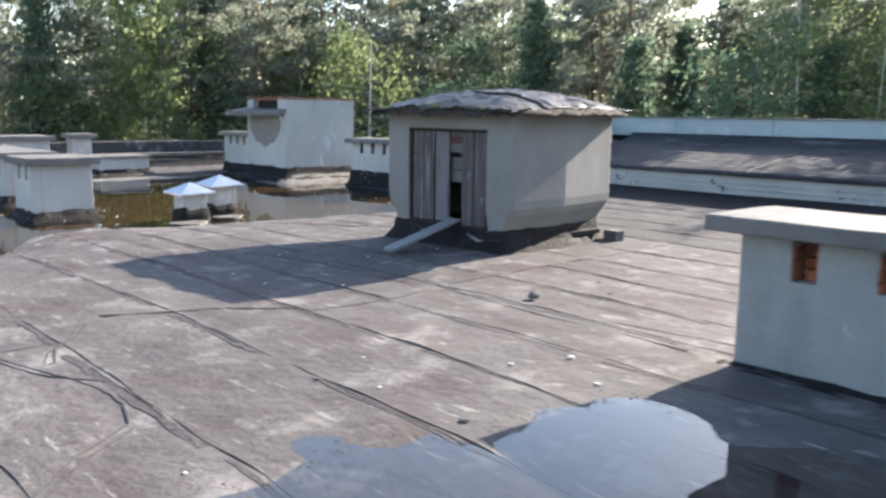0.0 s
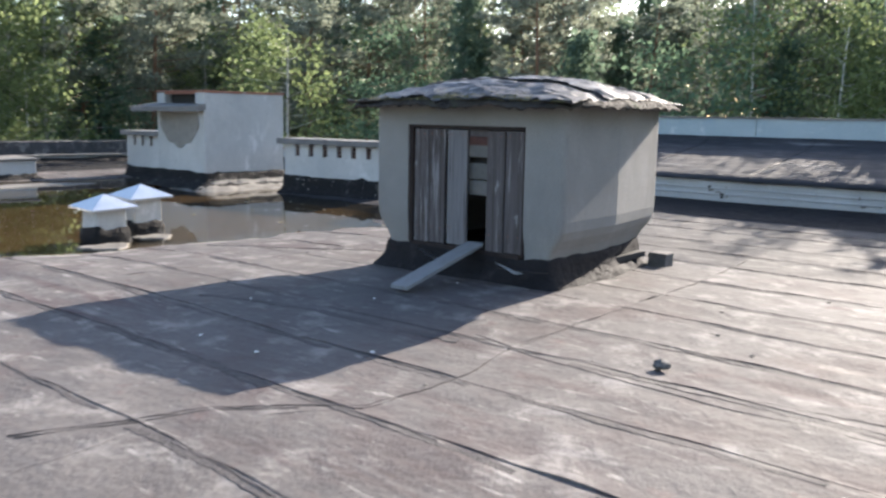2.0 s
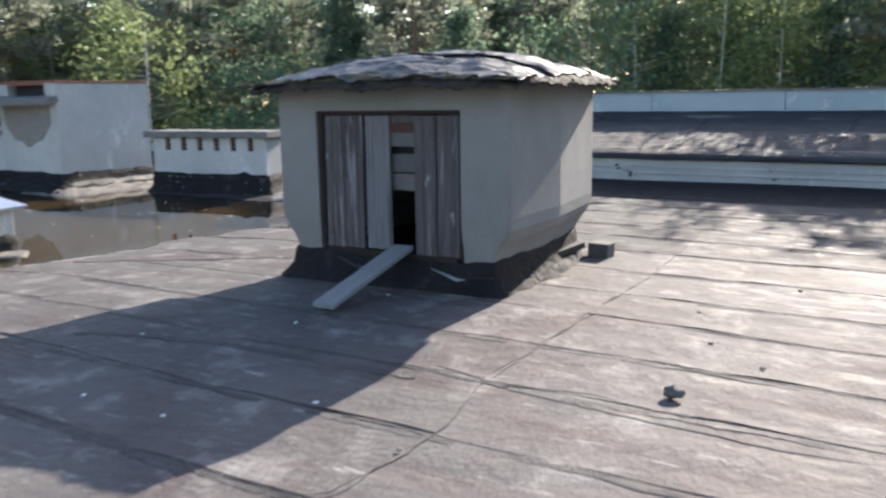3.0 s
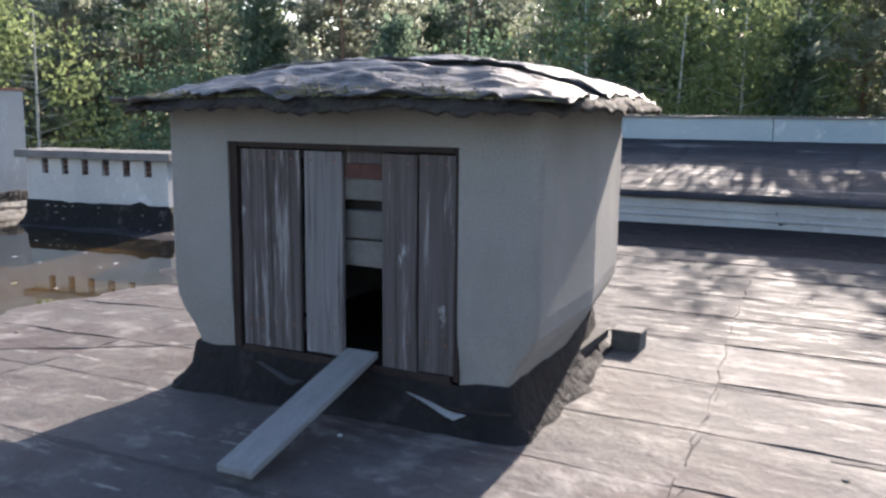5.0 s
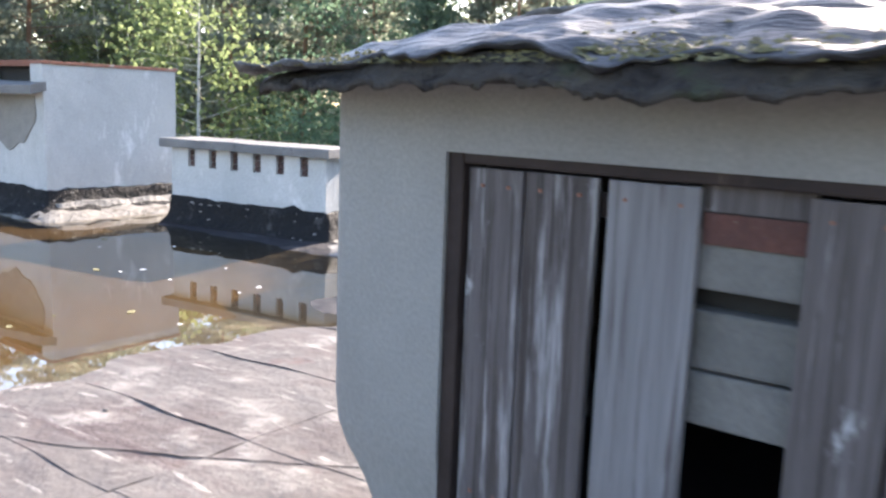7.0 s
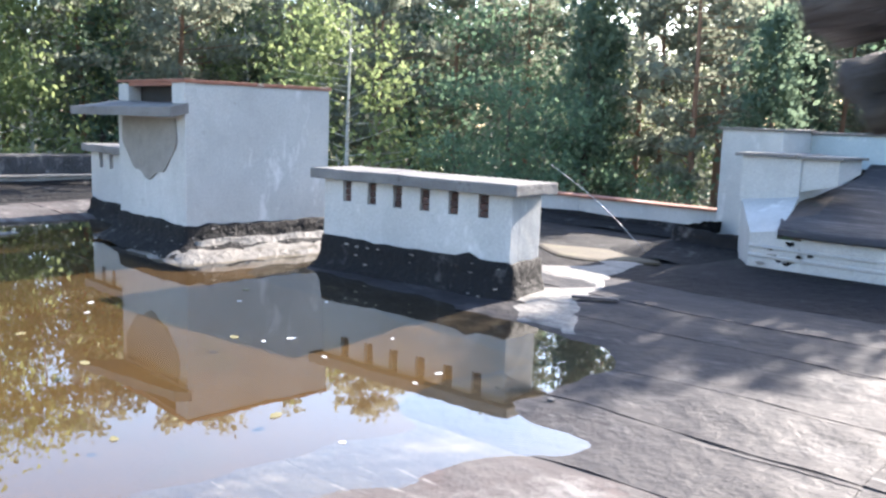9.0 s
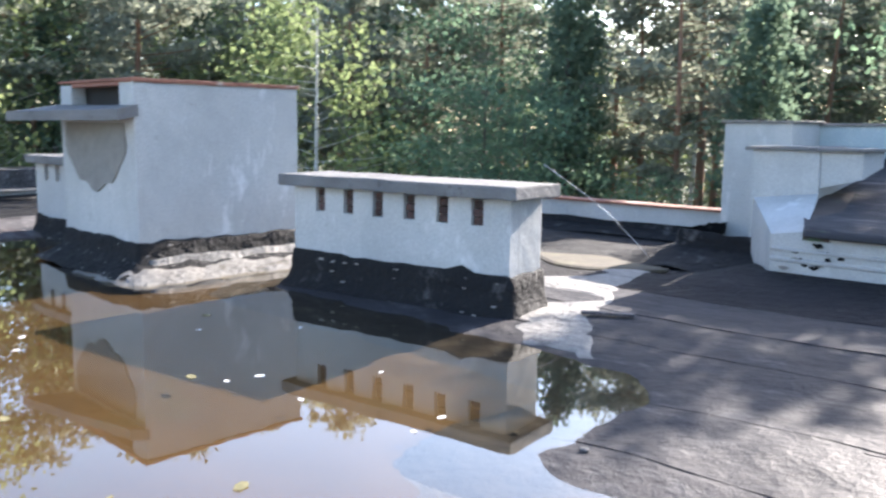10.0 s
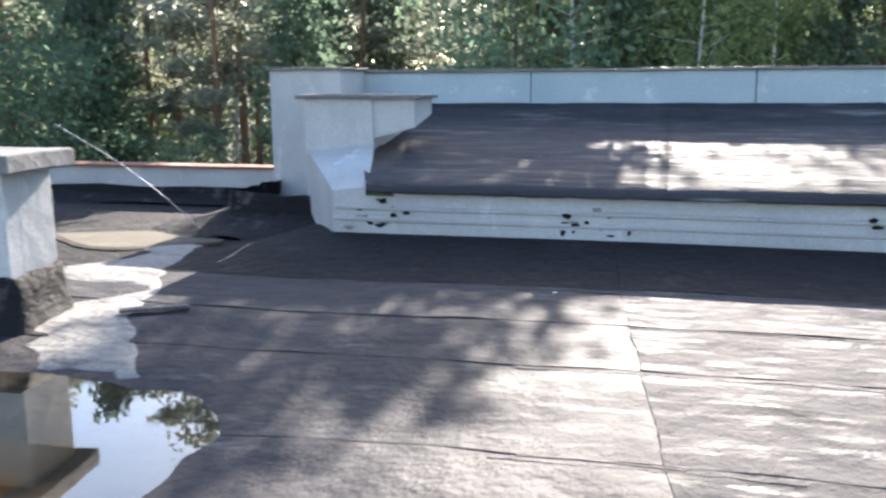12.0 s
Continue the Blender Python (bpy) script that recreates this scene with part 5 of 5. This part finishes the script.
# thinner forest on the sides behind the walker
for i in range(34):
    ang = radians(rng.uniform(196, 418))
    d = rng.uniform(30, 42)
    plant(rng.choice(("pine", "birch", "spruce", "pine")), EYE.x + d * math.cos(ang), EYE.y + d * math.sin(ang), d * 0.26 * rng.uniform(0.8, 1.1))

# far woods as one mass of foliage and trunks
rs = np.random.RandomState(5)
cs = []
for i in range(8000):
    ang = radians(rs.uniform(40, 215))
    d = rs.uniform(54, 66)
    cs.append((EYE.x + d * math.cos(ang), EYE.y + d * math.sin(ang), GROUND_Z + rs.uniform(0, 1) ** 0.8 * (14.2 + 2.6 * math.sin(ang * 17))))
v, f = leaf_cards(rs, cs, [(2.2, 2.2, 1.6)] * len(cs), 16, 0.6, 0.2)
tagged(new("far_woods", mesh_of("far_woods", v.tolist(), f.tolist(), FARLEAF)), "dense dark woods far behind the trees", "woods", kind="stuff")

# ---- felt strips of the deck, last ----
SEAMS = [-12.9, -11.95, -11.0, -10.05, -9.1, -8.15, -7.2, -6.25, -5.33, -4.3, -3.38, -2.55, -1.72, -0.95, -0.1, 0.66, 1.6, 2.6, 3.45, 4.3, 5.4, 6.2, 7.1, 8.08]
CRACK_Y, CRACK_X = (-13, -6.3, -5.9, -5.45, -5.03, -4.25, -3.36, -2.4, -1.88, -0.7, 1.25, 3.1, 8.1), (1.9, 1.9, 1.9, 1.9, 1.72, 1.62, 2.2, 2.17, 1.99, 1.95, 1.84, 1.65, 1.3)


def cross_line(k, y):
    """The crosswise seams and cracks: x at y."""
    if k == 2:
        return np.interp(y, CRACK_Y, CRACK_X) + 0.012 * np.sin(y * 9.0) + 0.005 * np.sin(y * 23.0)
    return (DX0, -9.2, None, 8.2, DX1)[k] + 0.02 * np.sin(y * 5 + k) if k != 1 else -2.62 - 0.117 * (np.clip(y, 2.0, 9.0) - 4.23) + 0.008 * np.sin(y * 7)


cuts = [lambda y: np.full(np.shape(y), DX0), lambda y: np.full(np.shape(y), -9.4) + 0.02 * np.sin(y * 5), lambda y: cross_line(1, y), lambda y: cross_line(2, y),
        lambda y: np.full(np.shape(y), 8.3) + 0.02 * np.sin(y * 4), lambda y: np.full(np.shape(y), DX1)]
fr = random.Random(8)
for ya, yb in zip(SEAMS, SEAMS[1:]):
    for k in range(5):
        gap = 0.002 if k else 0.0
        near = k in (1, 2, 3)
        ny = 14
        ts = np.array([0, 0.012, 0.03, 0.06, 0.11, 0.18, 0.28, 0.4, 0.52, 0.64, 0.76, 0.87, 0.95, 1.0])
        lift, phase = fr.uniform(0.004, 0.012), fr.uniform(0, 6)
        length = float(cuts[k + 1](ya) - cuts[k](ya))
        nx = max(6, int(length / (0.11 if near else 0.3)))
        us = np.linspace(0, 1, nx + 1)
        U, T = np.meshgrid(us, ts)
        Y = ya - 0.05 + (yb - ya + 0.05) * T
        X = cuts[k](Y) + gap + (cuts[k + 1](Y) - cuts[k](Y) - 2 * gap) * U
        Y = Y + (0.014 * np.sin(X * 2.1 + phase) + 0.008 * np.sin(X * 7.3 + 2 * phase)) * (1 - T)
        Z = deck_z(X, Y)
        lapped = lift * np.exp(-(T * (yb - ya)) / 0.10) * (0.65 + 0.4 * np.sin(X * 3.1 + phase) * np.sin(X * 1.3) + 0.25 * np.sin(X * 11.0 + 3 * phase))
        blister = 0.006 * np.sin(X * 4.3 + phase) * np.sin(T * 9 + X) * np.sin(math.pi * T)
        dry = np.clip((signed(POND, X, Y) + 0.1) / 0.5, 0.15, 1)
        Z = Z + (lapped + blister) * dry - 0.006 * (T > 0.99)
        top = np.stack([X.ravel(), Y.ravel(), Z.ravel()], 1)
        w = nx + 1
        faces = [(j * w + i, j * w + i + 1, (j + 1) * w + i + 1, (j + 1) * w + i) for j in range(ny - 1) for i in range(nx)]
        rim = list(range(w)) + [j * w + nx for j in range(1, ny)] + [(ny - 1) * w + i for i in range(nx - 1, -1, -1)] + [j * w for j in range(ny - 2, 0, -1)]
        edge, low = top[rim], top[rim] - np.array([0, 0, 0.03])
        off, nr = len(top), len(rim)
        faces += [(off + (i + 1) % nr, off + i, off + nr + i, off + nr + (i + 1) % nr) for i in range(nr)]
        me = mesh_of("felt_strip", np.concatenate([top, edge, low]).tolist(), faces, TARFELT if ya > 7.0 else FELT_NEW if k in (2, 3) and ya > 2.4 else FELT_DAMPSHADE if k == 1 and ya > 2.4 else FELT)
        me.polygons.foreach_set("use_smooth", [True] * ((ny - 1) * nx) + [False] * len(rim))
        st = new("felt_strip", me)
        st.parent = deck


def tar_line(points, width, seed, lift=0.005, stray=1.0, mat=None):
    """A crack sealed with a thin irregular line of tar, lying on the felt."""
    pts = [Vector((*p, 0)) for p in points]
    dense = []
    for a, b in zip(pts, pts[1:]):
        n = max(2, int((b - a).length / 0.05))
        dense += [a.lerp(b, i / n) for i in range(n)]
    dense.append(pts[-1])
    vs, fs = [], []
    for i, p in enumerate(dense):
        d = (dense[min(i + 1, len(dense) - 1)] - dense[max(i - 1, 0)]).normalized()
        side = Vector((-d.y, d.x, 0))
        p = p + side * 0.035 * stray * noise.noise(Vector((i * 0.13, seed, 0))) + side * 0.012 * noise.noise(Vector((i * 0.6, seed, 3.0)))
        w = width * (0.4 + 0.8 * abs(noise.noise(Vector((i * 0.3, seed, 9.0)))) + 0.5 * abs(noise.noise(Vector((i * 1.1, seed, 4.0)))))
        z = float(deck_z(p.x, p.y)) + lift
        for k, (o, h) in enumerate(((-1, -0.02), (-0.8, 0), (0.8, 0), (1, -0.02))):
            vs.append((p.x + side.x * w * o, p.y + side.y * w * o, z + h))
        if i:
            b = (i - 1) * 4
            fs += [(b + k, b + k + 1, b + k + 5, b + k + 4) for k in range(3)]
    st = new("tar_line", mesh_of("tar_line", vs, fs, mat or TAR))
    st.parent = deck
    return tagged(st, "dark tar-filled crack in the felt")


tar_line([(0.2, -6.35), (1.3, -6.05), (2.05, -5.82), (2.44, -5.71), (2.81, -5.58), (3.11, -5.51), (3.45, -5.51), (3.77, -5.6)], 0.009, 1.0, 0.006, 0.7)
tar_line([(2.0, -5.90), (2.51, -5.73), (2.65, -5.67), (2.99, -5.43)], 0.006, 1.5, 0.006, 0.7)
tar_line([(2.42, -5.66), (2.37, -5.56), (2.05, -5.46), (1.79, -5.22), (1.47, -5.05)], 0.010, 2.0, 0.006, 0.6)
tar_line([(2.36, -5.62), (2.12, -5.52), (1.84, -5.30), (1.62, -5.16)], 0.006, 2.5, 0.006, 0.6)
tar_line([(1.25, -4.87), (1.44, -4.43), (1.58, -3.97), (1.9, -3.6), (2.17, -3.35), (2.2, -2.9), (2.19, -2.5), (2.02, -1.9)], 0.0034, 3.0, 0.006, 0.5)
tar_line([(1.30, -4.86), (1.49, -4.42), (1.63, -3.98), (1.94, -3.62)], 0.0028, 4.0, 0.006, 0.5)
tar_line([(3.80, -5.62), (4.06, -5.96), (4.25, -6.12), (4.45, -6.28), (4.9, -6.6)], 0.006, 4.5, 0.006, 0.4)
tar_line([(3.88, -5.62), (4.12, -5.94), (4.50, -6.25), (4.95, -6.57)], 0.005, 4.8, 0.006, 0.4)
tar_line([(1.6, -1.70), (2.1, -1.82), (2.6, -1.70), (3.05, -1.78), (3.6, -1.74), (4.4, -1.62), (5.2, -1.5)], 0.009, 5.0)
tar_line([(2.02, -1.88), (1.97, -0.7), (1.86, 1.25), (1.66, 3.1)], 0.0025, 6.0)
tar_line([(-1.4, 0.9), (-2.4, 0.3), (-3.2, -0.1), (-3.9, -0.4)], 0.0025, 7.0)
tar_line([(-2.62, 4.23), (-2.71, 5.0), (-2.87, 6.36)], 0.0025, 8.0)

# broad old tar bands before the shed
tar_line([(1.5, -1.76), (2.37, -1.88), (3.01, -1.93), (3.56, -1.96), (4.04, -1.93), (4.9, -1.95)], 0.018, 27.0, 0.004, 0.6)
tar_line([(-1.04, -2.32), (-0.58, -2.12), (0.17, -1.96), (1.08, -1.98), (1.62, -1.92)], 0.075, 21.0, 0.003, 1.6, TARBAND)
tar_line([(-0.5, -3.4), (0.7, -3.46), (1.49, -3.51)], 0.085, 23.0, 0.003, 1.6, TARBAND)

# tar smeared along the laps: a worn broad band, and thin dark ragged lines on it
sm = random.Random(17)
for k, y in enumerate(SEAMS[6:-1]):
    x = -3.6 + sm.uniform(0, 1.0)
    while x < 8.0:
        run = sm.uniform(0.8, 2.6)
        if not (-1.6 < x + run and x < 1.5 and -0.3 < y < 2.4):
            wide = sm.uniform(0.02, 0.055)
            tar_line([(x, y - 0.06 - wide), (x + run * 0.5, y - 0.05 - wide), (x + run, y - 0.065 - wide)], wide, x + k, 0.0025, 0.9, TARBAND)
            if sm.random() < 0.6:
                a = x + run * sm.uniform(0.05, 0.4)
                tar_line([(a, y - 0.075), (a + run * 0.3, y - 0.07), (a + run * 0.55, y - 0.085)], sm.uniform(0.005, 0.013), x + 2 * k, 0.005, 0.5)
        x += run + sm.uniform(0.05, 0.7)


# pale crust that drying water leaves along the pond's shore, and a silt sheet paled to paint in the sun patch beside
# the long vent
def crust(name, points, width, seed, label):
    """A thin ragged ribbon of dried silt that lies on the felt along a line."""
    rg = random.Random(seed)
    path = [Vector((*p, 0)) for p in points]
    dense = []
    for a, b in zip(path, path[1:]):
        n = max(2, int((b - a).length / 0.06))
        dense += [a.lerp(b, i / n) for i in range(n)]
    vs, fs, cols = [], [], 6
    for i, p in enumerate(dense):
        d = (dense[min(i + 1, len(dense) - 1)] - dense[max(i - 1, 0)]).normalized()
        side = Vector((d.y, -d.x, 0))
        w = width * max(0.08, 0.6 + 0.8 * noise.noise(Vector((i * 0.09, seed, 0))) + 0.06 / width * noise.noise(Vector((i * 0.31, seed, 2.0))))
        for k in range(cols):
            q = p + side * (w * k / (cols - 1) - 0.05 + 0.03 * noise.noise(Vector((i * 0.5, k, seed))))
            sunk = 0.08 if float(signed(POND, q.x, q.y)) < 0.06 else 0.0
            vs.append((q.x, q.y, float(deck_z(q.x, q.y)) - sunk + (0.010 if 0 < k < cols - 1 else -0.006)))
        if i:
            b = (i - 1) * cols
            fs += [(b + k, b + k + 1, b + k + cols + 1, b + k + cols) for k in range(cols - 1)]
    return tagged(new(name, mesh_of(name, vs, fs, CRUST, True)), label, "silt", kind="stuff")


crust("shore_crust", POND[3:9], 0.26, 3, "pale crust of dried silt along the water's edge")
# Pale silt sheet: brightness of the sun patch is put into its colour.
crust("sunlit_silt", [(-4.95, 4.55), (-5.5, 5.1), (-6.0, 5.9), (-6.45, 6.9), (-6.9, 8.3)], -1.15, 8, "pale silt sheet that paints up the sun patch beside the long vent")
